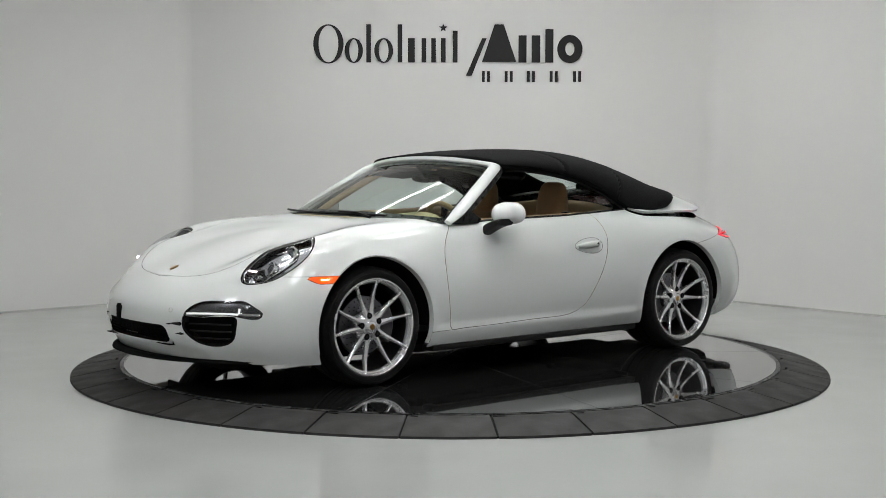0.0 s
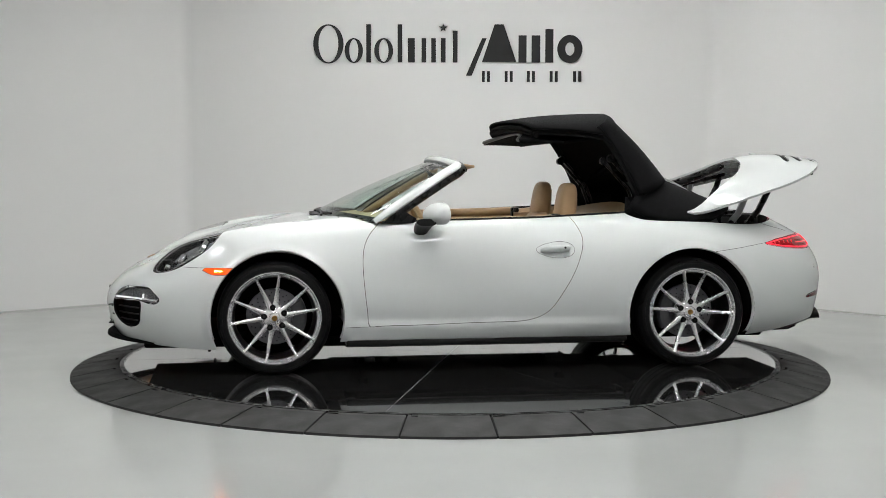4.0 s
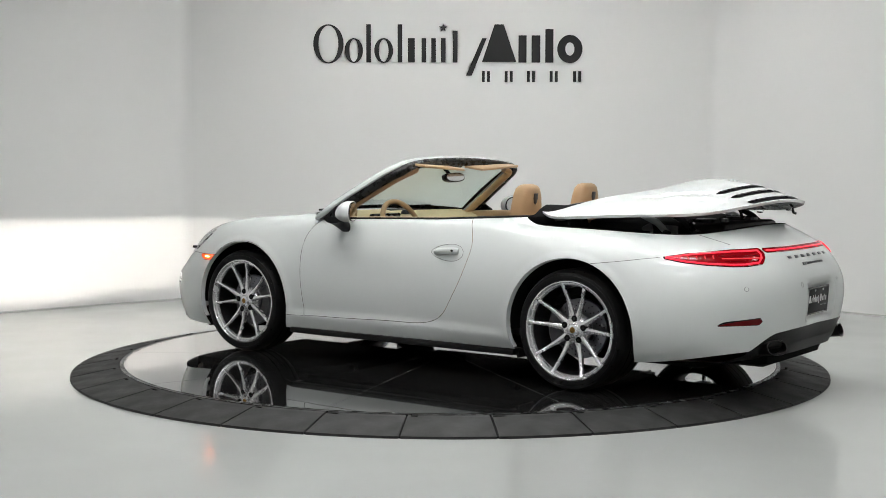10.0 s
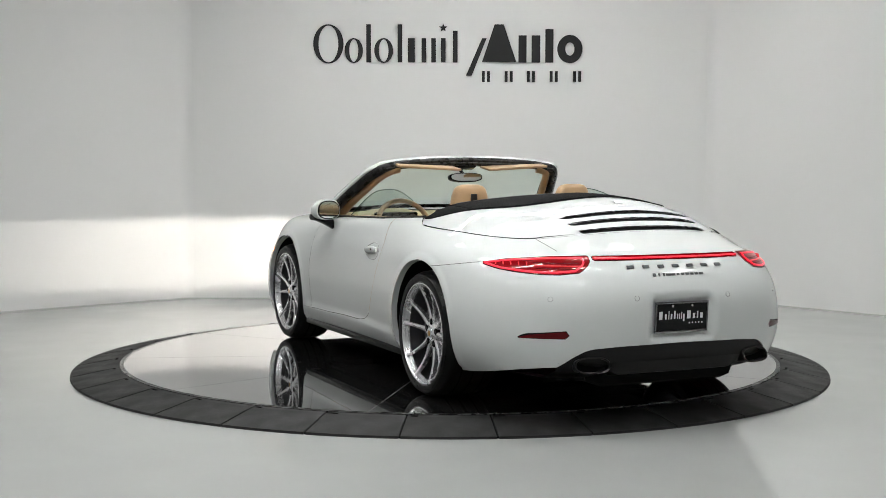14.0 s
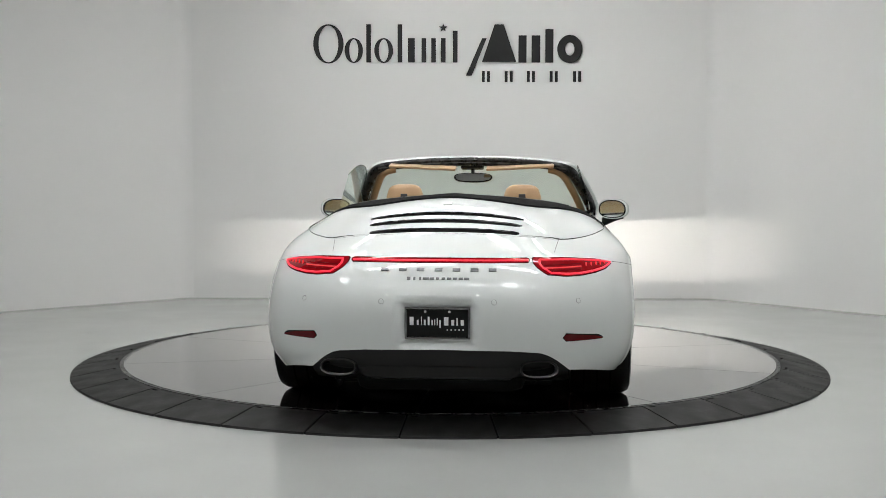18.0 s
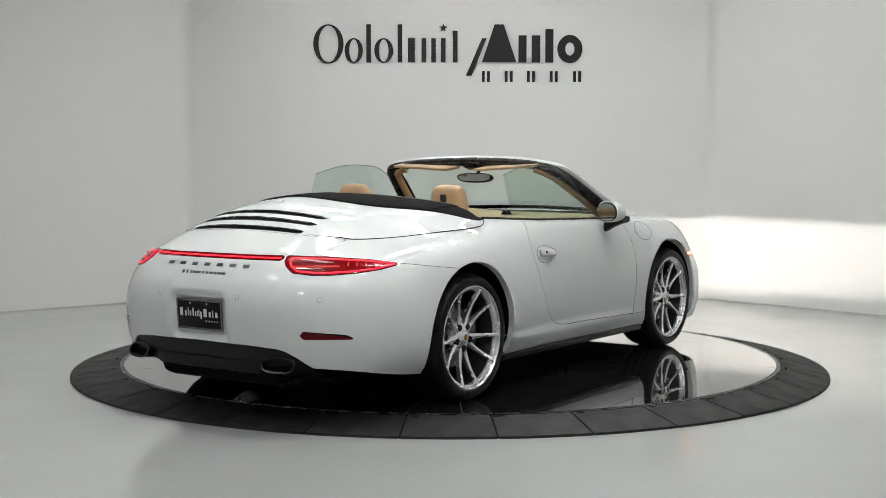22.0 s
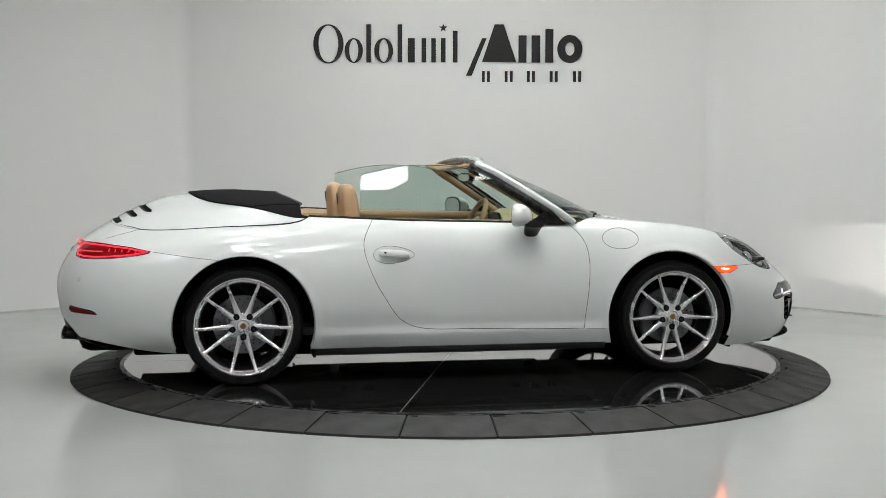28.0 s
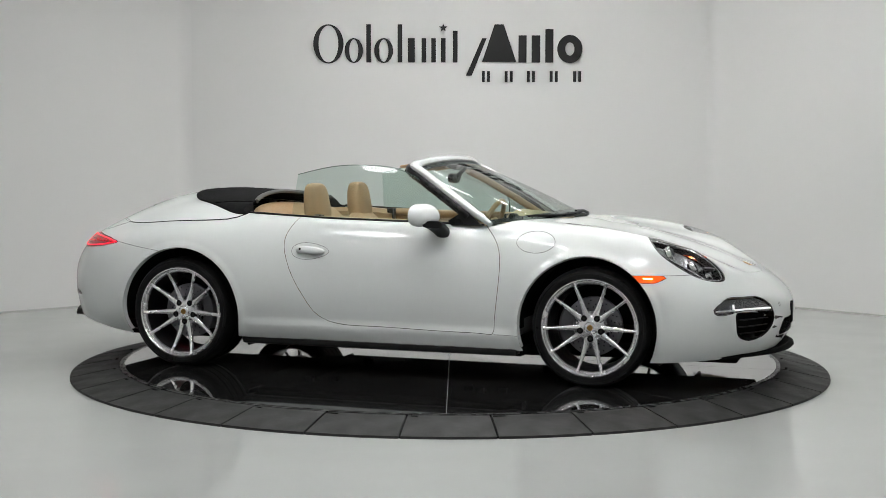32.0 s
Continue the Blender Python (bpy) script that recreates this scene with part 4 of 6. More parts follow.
for k in range(7):
    y = .248 - k * .0825
    p = surf(-3, abs(y), .716, (1, 0, 0), .002)
    _, n = S.cast((-3, abs(y), .716), (1, 0, 0))
    m = Matrix.Translation((p.x, y, p.z)) @ Vector((n[0], n[1] * (1 if y > 0 else -1), n[2])).to_track_quat("Z", "Y").to_matrix().to_4x4()
    part("badge_bar", bm_box(.036, .017, .004, .0012, at=(0, 0, 0)), BADGE_STEEL, CAR, "small grey metal lettering bar", m=m)
for k, w in enumerate((.016, .010, .010, .030, .020, .014, .016, .020, .018, .020, .024)):
    y = .135 - k * .0265
    p = surf(-3, abs(y), .678, (1, 0, 0), .0015)
    _, n = S.cast((-3, abs(y), .678), (1, 0, 0))
    m = Matrix.Translation((p.x, y, p.z)) @ Vector((n[0], n[1] * (1 if y > 0 else -1), n[2])).to_track_quat("Z", "Y").to_matrix().to_4x4()
    part("script_bar", bm_box(w, .012 if k > 2 else .017, .003, .001), BADGE_STEEL, CAR, m=m)
diff = put("diffuser", S.mesh("diffuser", F_DIFF, BLACK, off=-.008), CAR, "black rear diffuser panel")
rows = []
for y in np.linspace(0, .60, 14):
    p = surf(-3, y, .32, (1, 0, 0), -.014)
    rows.append([(p.x + .002, y, .275), (p.x + .03, y, .235 - .02 * (y < .35)), (p.x + .16, y, .185), (p.x + .45, y * .98, .165)])
full = [[(x, -y, z) for x, y, z in r] for r in reversed(rows[1:])] + rows
V, Q = grid_mesh(full)
part("underside_panel", bm_from(V, Q), BLACK, diff)
PIPE = material("burnt_steel", (.065, .062, .06), .3, metal=1.0, noise_scale=30.0, vary=.2)
for sd in (1, -1):
    tip = new("exhaust_tip")
    tip.parent = CAR
    tagged(tip, "oval chrome exhaust tailpipe")
    def oval(a, b, x, n=28):
        return [(x, a * math.copysign(abs(math.cos(t)) ** .75, math.cos(t)), b * math.copysign(abs(math.sin(t)) ** .75, math.sin(t))) for t in np.linspace(0, 2 * math.pi, n, endpoint=False)]
    shell = [oval(.086, .037, .0), oval(.088, .039, -.006), oval(.086, .037, -.010), oval(.079, .031, -.008), oval(.077, .032, .03), oval(.073, .030, .12)]
    V, Q = grid_mesh([[(x - .0 + (z * .25), y, z) for x, y, z in r] for r in [oval(.084, .039, .14)] + shell], close_v=True)
    part("pipe", bm_from(V, Q), PIPE, tip)
    # flat black cap that paints in the shade of the pipe's bore
    V, Q = [(.025, y, z) for x, y, z in oval(.078, .0325, 0)], [tuple(range(28))]
    part("bore_shade", bm_from(V, Q), GAP, tip)
    tip.matrix_basis = pose(-2.190, sd * .462, .266, 0, 6, sd * -12)

# fuel flap outline on the right wing
ring = [surf(.912 + .107 * math.cos(a), 1.4, .777 + .058 * math.sin(a), (0, -1, 0), .0) for a in np.linspace(0, 2 * math.pi, 49)]
part("fuel_flap_outline", bm_tube([(p.x, -p.y, p.z) for p in ring], .0016, 6), GREY_TRIM, CAR, "thin outline of the oval fuel flap")

# ---------------------------------------------------------------- underside and wheel wells
part("underbody", bm_join(bm_box(3.9, 1.04, .05, .01, at=(0, 0, .190)), bm_box(.36, .80, .15, .06, at=(-1.95, 0, .215)), bm_box(.42, 1.24, .05, .02, at=(.86, 0, .152)), bm_box(.36, 1.24, .05, .02, at=(-.80, 0, .152)), bm_box(1.10, 1.10, .05, .015, at=(1.42, 0, .151)), bm_box(1.0, 1.04, .05, .015, at=(-1.32, 0, .156)), bm_box(.5, .9, .10, .02, at=(-1.75, 0, .21)), bm_box(.55, .5, .05, .02, at=(-.2, 0, .158)), bm_box(1.64, 1.40, .050, .012, at=(-.01, 0, .154)), bm_box(.9, .30, .05, .02, at=(.3, .3, .156)), bm_box(.5, .36, .05, .02, at=(-.35, -.3, .154)), *[bm_box(.05, .05, .05, .008, at=(x, y, .122)) for x, y in ((.62, -.42), (.50, -.46), (.40, -.40), (.68, .4), (-.55, .38), (-.62, -.40), (-.48, -.36))]), GAP, CAR, "black underbody")
for sd in (1, -1):
    part("sill_strip", bm_box(1.66, .10, .036, .010, at=(-.015, sd * .805, .172)), BLACK, CAR, "black plastic sill strip")
    part("sill_floor", bm_box(1.56, .26, .03, .005, at=(-.02, sd * .69, .165)), GAP, CAR)
    for x, z, r in ARCH:
        prof = []
        for k in range(33):
            a = radians(-4 + 188 * k / 32)
            prof.append([(x + (r + .006) * math.cos(a), sd * y, z + (r + .006) * math.sin(a)) for y in (.52, .70, .845, .868 if x > 0 else .9)])
        V, Q = grid_mesh(prof)
        n = len(V)
        V.append((x, sd * .52, z))
        Q += [(i * 4, (i + 1) * 4, n) for i in range(32)]
        part("wheel_well", bm_from(V, Q), GAP, CAR, "black wheel arch liner")
        part("arch_flap", bm_box(.018, .17, .05, .006, at=(x + .98 * (r + .012), sd * .71, .158)), BLACK, CAR)


# ---------------------------------------------------------------- wheels
def lathe_mesh(name, prof, mat, n=64, closed=False):
    bm = bm_lathe(prof, "y", n, closed)
    me = bpy.data.meshes.new(name)
    bm.to_mesh(me)
    bm.free()
    me.materials.append(mat)
    me.polygons.foreach_set("use_smooth", [True] * len(me.polygons))
    me.set_sharp_from_angle(angle=radians(35))
    return me


def mesh_done(name, bm, mat, angle=38):
    me = bpy.data.meshes.new(name)
    bm.to_mesh(me)
    bm.free()
    me.materials.append(mat)
    me.polygons.foreach_set("use_smooth", [True] * len(me.polygons))
    me.set_sharp_from_angle(angle=radians(angle))
    return me


def wheel_meshes(width, out):
    """Meshes of a wheel whose outer face looks along +y, its hub cap at y = 0; the rim and tyre stand out by out."""
    w = width
    proud = lambda prof: [(r, y + out) for r, y in prof]
    tyre = [(.262, -.004), (.270, .010), (.286, .014), (.305, .008), (.317, -.012), (.3235, -.030), (.325, -.05), (.3255, -w * .5), (.325, -w + .06), (.322, -w + .03), (.310, -w + .005), (.283, -w), (.258, -w + .01)]
    rim = [(.2640, -.006), (.2660, .003), (.2640, .008), (.2585, .009), (.2550, .005), (.2530, -.003), (.2505, -.012), (.2480, -.012), (.2465, -.006), (.2420, -.007), (.2395, -.013), (.2380, -.026)]
    barrel = [(.2380, -.026), (.237, -.036), (.230, -.06), (.226, -.10), (.224, -.16), (.226, -w + .02), (.236, -w + .005)]
    rows = []
    p0, p1 = Vector((.052, 0, .0215)), Vector((.2535 * math.cos(radians(20.5)), 0, .2535 * math.sin(radians(20.5))))
    t = Vector((-(p1 - p0).normalized().z, 0, (p1 - p0).normalized().x))
    for u in np.linspace(0, 1, 11):
        half = .0080 + .0090 * (1 - u) ** 1.8 + .0030 * max(0, (u - .9) / .1)
        y = -.011 - .010 * math.sin(math.pi * u) + (out + .014) * u ** 1.25
        c = p0 + (p1 - p0) * u
        d = .034 - .010 * u
        rows.append([c + t * half * .45 + Vector((0, y, 0)), c + t * half + Vector((0, y - .005, 0)), c + t * half * .8 + Vector((0, y - d, 0)),
                     c - t * half * .8 + Vector((0, y - d, 0)), c - t * half + Vector((0, y - .005, 0)), c - t * half * .45 + Vector((0, y, 0))])
    V, Q = grid_mesh(rows, close_v=True)
    bm = bm_from(V, Q)
    bmesh.ops.recalc_face_normals(bm, faces=bm.faces)
    spoke = mesh_done("spoke", bm, ALLOY, 50)
    bm = bm_from([(x, y, -z) for x, y, z in V], [tuple(reversed(q)) for q in Q])
    bmesh.ops.recalc_face_normals(bm, faces=bm.faces)
    spoke_b = mesh_done("spoke", bm, ALLOY, 50)
    hub = [(0, -.006), (.033, -.006), (.036, -.009), (.042, -.011), (.058, -.0135), (.067, -.018), (.076, -.030), (.086, -.040), (.089, -.050), (.084, -.06), (.0, -.06)]
    cap = [(0, .001), (.018, .0005), (.029, -.002), (.0325, -.006), (.0325, -.009)]
    lug = [(0, -.0100), (.0075, -.0100), (.0085, -.0112), (.0085, -.020)]
    # black caps proud of the hub stand in for the shaded bolt recesses
    hole = [(0, -.0102), (.0165, -.0102), (.0172, -.0115), (.0172, -.04)]
    disc = [(.07, -.085), (.158, -.085), (.161, -.088), (.161, -.108), (.07, -.108)]
    hat = [(.0, -.070), (.072, -.070), (.078, -.076), (.078, -.10)]
    back = [(.0, -.118), (.150, -.118)]
    cal = []
    for k in range(12):
        a = radians(-34 + 68 * k / 11)
        cal.append([(r * math.cos(a), y, r * math.sin(a)) for r, y in ((.105, -.060), (.120, -.050), (.172, -.050), (.185, -.062), (.187, -.125), (.105, -.125))])
    V, Q = grid_mesh(cal, close_v=True)
    Q += [(0, 1, 2, 3, 4, 5), tuple(66 + k for k in (5, 4, 3, 2, 1, 0))]
    bm = bm_from(V, Q)
    bmesh.ops.recalc_face_normals(bm, faces=bm.faces)
    tread = []
    for k in (1, 2, 3):
        y = out - .02 - (w - .03) * k / 4
        tread.append(lathe_mesh("tread_groove", [(.3260, y), (.3260, y - .008)], GAP, 72))
    # thin black hexagons on the brake disc, as the dark inside its drillings
    holes = []
    for k in range(60):
        a, r = radians(6 * k), (.100, .120, .140)[k % 3] + .004 * (k % 2)
        holes.append(bm_prism([(r * math.cos(a) + .0042 * math.cos(q * math.pi / 3), r * math.sin(a) + .0042 * math.sin(q * math.pi / 3)) for q in range(6)], -.0848, -.0842, axes="xzy"))
    return dict(drill=mesh_done("drill_hole_shade", bm_join(*holes), GAP), tyre=lathe_mesh("tyre", proud(tyre), TYRE, 72), rim=lathe_mesh("rim", proud(rim), ALLOY, 128), barrel=lathe_mesh("rim_barrel", proud(barrel), ALLOY_DARK, 72), spoke=spoke, spoke_b=spoke_b, hub=lathe_mesh("hub", hub, ALLOY, 48),
                cap=lathe_mesh("centre_cap", cap, ALLOY, 32), lug=lathe_mesh("lug_bolt", lug, BLACK, 6), hole=lathe_mesh("bolt_hole_shade", hole, GAP, 20), disc=lathe_mesh("brake_disc", disc, DISC_IRON, 56),
                hat=lathe_mesh("disc_hat", hat, DISC_IRON, 40), back=lathe_mesh("back_plate", back, GAP, 40), caliper=mesh_done("brake_caliper", bm, CALIPER), tread=tread,
                crest=lathe_mesh("cap_crest", [(0, .0020), (.014, .0015), (.0165, .0004)], BADGE_GOLD, 14),
                wall_ring=lathe_mesh("sidewall_ring", proud([(.2925, .0128), (.2935, .0140), (.2950, .0128)]), TYRE, 72))


def wheel(meshes, m, turn, front):
    w = new("wheel")
    w.parent = CAR
    w.matrix_basis = m
    tagged(w, "silver ten-spoke alloy wheel with a black tyre")
    spin = pose(0, 0, 0, 0, turn, 0)
    put("tyre", meshes["tyre"], w, "black low-profile tyre")
    for g in meshes["tread"]:
        put("tread_groove", g, w)
    put("sidewall_ring", meshes["wall_ring"], w)
    put("rim", meshes["rim"], w)
    put("rim_barrel", meshes["barrel"], w, "dark inner rim barrel")
    for k in range(5):
        put("spoke", meshes["spoke"], w, m=spin @ pose(0, 0, 0, 0, 72 * k, 0))
        put("spoke", meshes["spoke_b"], w, m=spin @ pose(0, 0, 0, 0, 72 * k, 0))
        a = radians(72 * k + 36)
        put("bolt_hole_shade", meshes["hole"], w, m=spin @ pose(.060 * math.cos(a), 0, .060 * math.sin(a)))
        put("lug_bolt", meshes["lug"], w, m=spin @ pose(.060 * math.cos(a), .0015, .060 * math.sin(a)))
    put("hub", meshes["hub"], w)
    put("centre_cap", meshes["cap"], w, "silver cap with a small crest")
    put("cap_crest", meshes["crest"], w)
    put("brake_disc", meshes["disc"], w)
    put("disc_hat", meshes["hat"], w)
    tagged(put("drill_hole_shade", meshes["drill"], w), "small black discs for the shade in the brake disc's holes", kind="stuff")
    put("back_plate", meshes["back"], w)
    put("brake_caliper", meshes["caliper"], w, m=pose(0, 0, 0, 0, 180 if front else 0, 0))
    return w


WF, WR = wheel_meshes(.235, .012), wheel_meshes(.295, .034)
for sd in (1, -1):
    rz = 0 if sd > 0 else 180
    wheel(WF, pose(1.222, sd * .842, .325, 0, 0, rz), {1: 27, -1: -90}[sd], sd > 0)
    wheel(WR, pose(-1.228, sd * .868, .325, 0, 0, rz), {1: 14, -1: -90}[sd], sd < 0)


# ---------------------------------------------------------------- windscreen, pillars, mirrors
BASE = [(.940, 0, .902), (.930, .20, .900), (.895, .40, .895), (.830, .56, .888), (.735, .69, .876), (.640, .772, .864)]
TOP = [(.205, 0, 1.222), (.201, .15, 1.220), (.192, .30, 1.214), (.176, .43, 1.205), (.160, .53, 1.194), (.140, .600, 1.178)]


def windscreen():
    b, t = smooth_line(BASE, 22), smooth_line(TOP, 22)
    rows = []
    for p, q in zip(b, t):
        row = []
        for u in np.linspace(0, 1, 15):
            m = p + (q - p) * u
            bow = 4 * u * (1 - u) * .013
            row.append(m + np.array([.62, 0, .78]) * bow)
        rows.append(row)
    full = [[(x, -y, z) for x, y, z in r] for r in reversed(rows[1:])] + [[tuple(p) for p in r] for r in rows]
    V, Q = grid_mesh(full)
    ws = new("windscreen")
    ws.parent = CAR
    tagged(ws, "raked green-tinted windscreen in a white frame")
    put("pane", mesh_of("pane", V, Q, GLASS), ws, "green-tinted glass")
    # black ceramic border along the edge of the pane
    inner = []
    for i, r in enumerate(full):
        inner.append(r)
    bord = []
    nn = len(full)
    for i in range(nn - 1):
        for j in range(14):
            if i < 1 or i > nn - 3 or j == 13 or j == 0:
                bord.append((i * 15 + j, i * 15 + j + 1, (i + 1) * 15 + j + 1, (i + 1) * 15 + j))
    put("black_border", mesh_of("black_border", [(x - .002, y, z - .002) for x, y, z in V], bord, SATIN), ws)
    half = smooth_line([(.648, .780, .868), (.56, .768, .925), (.44, .735, 1.005), (.30, .685, 1.093), (.20, .645, 1.154), (.142, .600, 1.188), (.150, .53, 1.204), (.168, .42, 1.217), (.185, .25, 1.228), (.194, 0, 1.234)], 40)
    path = [tuple(p) for p in half] + [(x, -y, z) for x, y, z in reversed(half[:-1])]
    wide = [min(1, max(0, (abs(y) - .50) / .12)) for x, y, z in path]
    foot = lambda w: [v * k for v, k in zip(w, [.62, .72, .82, .92] + [1] * (len(w) - 8) + [.92, .82, .72, .62])]
    part("frame", bm_tube(path, .022, 12, squash=[.75 - .15 * k for k in wide], taper=foot([1.25 + .5 * k for k in wide])), PAINT, ws, "white painted frame")
    seal = [(x - .044 + .014 * k, y - math.copysign(.006, y) * k, z - .012 - .010 * k) for (x, y, z), k in zip(path, wide)][4:-4]
    part("seal", bm_tube(seal, .019, 10, squash=[.9 + .1 * k for k in wide[4:-4]], taper=[1.2 + .5 * k for k in wide[4:-4]]), SATIN, ws, "black rubber seal")
    trim = [(x - .036, y * .94 - math.copysign(.024, y), z - .036) for x, y, z in path]
    side = [p for p, k in zip(trim, wide) if k > .2]
    half_n = len(side) // 2
    for run in (side[2:half_n], side[half_n:-2]):
        part("pillar_trim", bm_tube(run, .023, 10, squash=1.0), LEATHER, ws, "tan padded pillar trim")
    part("header_trim", bm_tube([(x - .045, y, z - .030) for (x, y, z), k in zip(path, wide) if k < .9], .024, 10, squash=.6), SATIN, ws, "dark header trim")
    # sails at the pillar feet
    for sd in (1, -1):
        part("sail", bm_prism([(.60, .858), (.42, .858), (.40, .885), (.50, .945)], sd * .772, sd * .784, axes="xzy"), SATIN, ws, smooth=False)
    # cowl and wipers
    cb = smooth_line(BASE, 22)
    co = smooth_line([(.977, 0, .898), (.965, .20, .897), (.922, .40, .893), (.850, .56, .884), (.75, .683, .872), (.66, .752, .862)], 22)
    rows = [[tuple(p + np.array([-.03, 0, -.004])), tuple((p + q) / 2 + np.array([0, 0, -.004])), tuple(q + np.array([.004, 0, -.002]))] for p, q in zip(cb, co)]
    full = [[(x, -y, z) for x, y, z in r] for r in reversed(rows[1:])] + rows
    V, Q = grid_mesh(full)
    part("cowl", bm_from(V, Q), BLACK, ws, "black cowl panel")
    for sd, y0, y1 in ((1, .50, -.10), (1, -.05, -.62)):
        pts = []
        for u in np.linspace(0, 1, 9):
            y = y0 + (y1 - y0) * u
            x = .947 - .30 * max(0, abs(y)) ** 2 * .9 - .004 - .018 * u
            pts.append((x, y, .906 + .004 * u))
        part("wiper", bm_tube(pts, .008, 6, squash=.8), BLACK, ws)
    part("wiper_arm", bm_tube([(.93, .42, .895), (.925, .30, .914), (.923, .10, .918)], .008, 6), BLACK, ws)
    # rear-view mirror on its foot, visors
    im = part("inside_mirror", bm_join(bm_prism([(.122 * math.copysign(abs(math.cos(a)) ** .7, math.cos(a)), (.034 if math.sin(a) < 0 else .026) * math.copysign(abs(math.sin(a)) ** .8, math.sin(a))) for a in np.linspace(0, 2 * math.pi, 28, endpoint=False)],
                                                     -.012, .022, .004, axes="yzx"), bm_tube([(.02, 0, .01), (.06, 0, .06), (.07, 0, .085)], .012, 8)), SATIN, CAR, "black oval inside mirror", m=pose(.175, -.005, 1.118, 0, 8, 6))
    part("mirror_glass", bm_prism([(.112 * math.copysign(abs(math.cos(a)) ** .7, math.cos(a)), (.027 if math.sin(a) < 0 else .020) * math.copysign(abs(math.sin(a)) ** .8, math.sin(a))) for a in np.linspace(0, 2 * math.pi, 28, endpoint=False)],
                                  -.0135, -.0125, axes="yzx"), CHROME, im, "mirror glass")
    part("mirror_mount", bm_box(.07, .15, .045, .014, at=(.185, 0, 1.192), rot=Matrix.Rotation(radians(20), 4, "Y")), SATIN, ws)
    for sd in (1, -1):
        part("sun_visor", bm_box(.145, .42, .016, .007, at=(.085, sd * .305, 1.184), rot=Matrix.Rotation(radians(-8), 4, "Y") @ Matrix.Rotation(radians(sd * 3), 4, "X")), LEATHER, CAR, "tan sun visor folded up")


windscreen()


def door_mirror(sd):
    dm = new("door_mirror")
    dm.parent = CAR
    tagged(dm, "white door mirror on a black foot")
    dm.matrix_basis = pose(.312, sd * .905, .912, 0, 0, sd * 24)
    rows = []
    for i, u in enumerate([0, .03, .08, .16, .25, .35, .46, .57, .68, .78, .86, .92, .97, 1]):
        x = -.046 + .098 * u
        k = math.sqrt(max(0, 1 - (max(0, (u - .22) / .78)) ** 2.0))
        k = k if u > 0 else .95
        row = []
        for a in np.linspace(0, 2 * math.pi, 28, endpoint=False):
            c, s = math.cos(a), math.sin(a)
            yy = .100 * math.copysign(abs(c) ** .8, c)
            zz = (.070 if s > 0 else .058) * math.copysign(abs(s) ** .85, s)
            row.append((x, sd * (yy * (.35 + .65 * k) if k > .02 else 0) * 1.0, zz * k + .012 * (1 - k) * -1))
        rows.append(row)
    V, Q = grid_mesh(rows, close_v=True)
    Q.append(tuple(range(28)))
    bm = bm_from(V, Q)
    bmesh.ops.recalc_face_normals(bm, faces=bm.faces)
    part("housing", bm, PAINT, dm)
    face = [(y * .86, z * .84) for x, y, z in rows[0]]
    part("bezel", bm_prism([(y * .95, z * .94) for x, y, z in rows[0]], -.0, .004, axes="yzx"), SATIN, dm, m=pose(-.0480, 0, 0))
    part("mirror_glass", bm_prism(face, -.001, .002, axes="yzx"), CHROME, dm, "mirror glass", m=pose(-.0495, 0, 0))
    rows = []
    for u in np.linspace(0, 1, 9):
        y = .055 - .135 * u
        z = -.042 - .046 * u ** 1.5
        hx, hz = .056 - .014 * u, .020 + .012 * u
        cx = .055 + .015 * u
        rows.append([(cx + hx * math.copysign(abs(math.cos(a)) ** .7, math.cos(a)), sd * y, z + hz * math.copysign(abs(math.sin(a)) ** .7, math.sin(a))) for a in np.linspace(0, 2 * math.pi, 18, endpoint=False)])
    V, Q = grid_mesh(rows, close_v=True)
    Q += [tuple(range(18)), tuple(reversed(range(8 * 18, 9 * 18)))]
    bm = bm_from(V, Q)
    bmesh.ops.recalc_face_normals(bm, faces=bm.faces)
    part("foot", bm, BLACK, dm, "black foot", m=pose(0, 0, 0, 0, 0, -sd * 24))


for sd in (1, -1):
    door_mirror(sd)


# ---------------------------------------------------------------- cabin
def soft_block(sections, mat, name, parent, label="", n=24, m=None):
    """A padded form: sections of (centre x, y, z, half a, half b) with rounded outlines in the plane across z."""
    rows = []
    for cx, cy, cz, a, b in sections:
        rows.append([(cx + a * math.copysign(abs(math.cos(t)) ** .62, math.cos(t)), cy + b * math.copysign(abs(math.sin(t)) ** .62, math.sin(t)), cz) for t in np.linspace(0, 2 * math.pi, n, endpoint=False)])
    V, Q = grid_mesh(rows, close_v=True)
    Q += [tuple(range(n)), tuple(reversed(range((len(rows) - 1) * n, len(rows) * n)))]
    bm = bm_from(V, Q)
    bmesh.ops.recalc_face_normals(bm, faces=bm.faces)
    return part(name, bm, mat, parent, label, m=m)


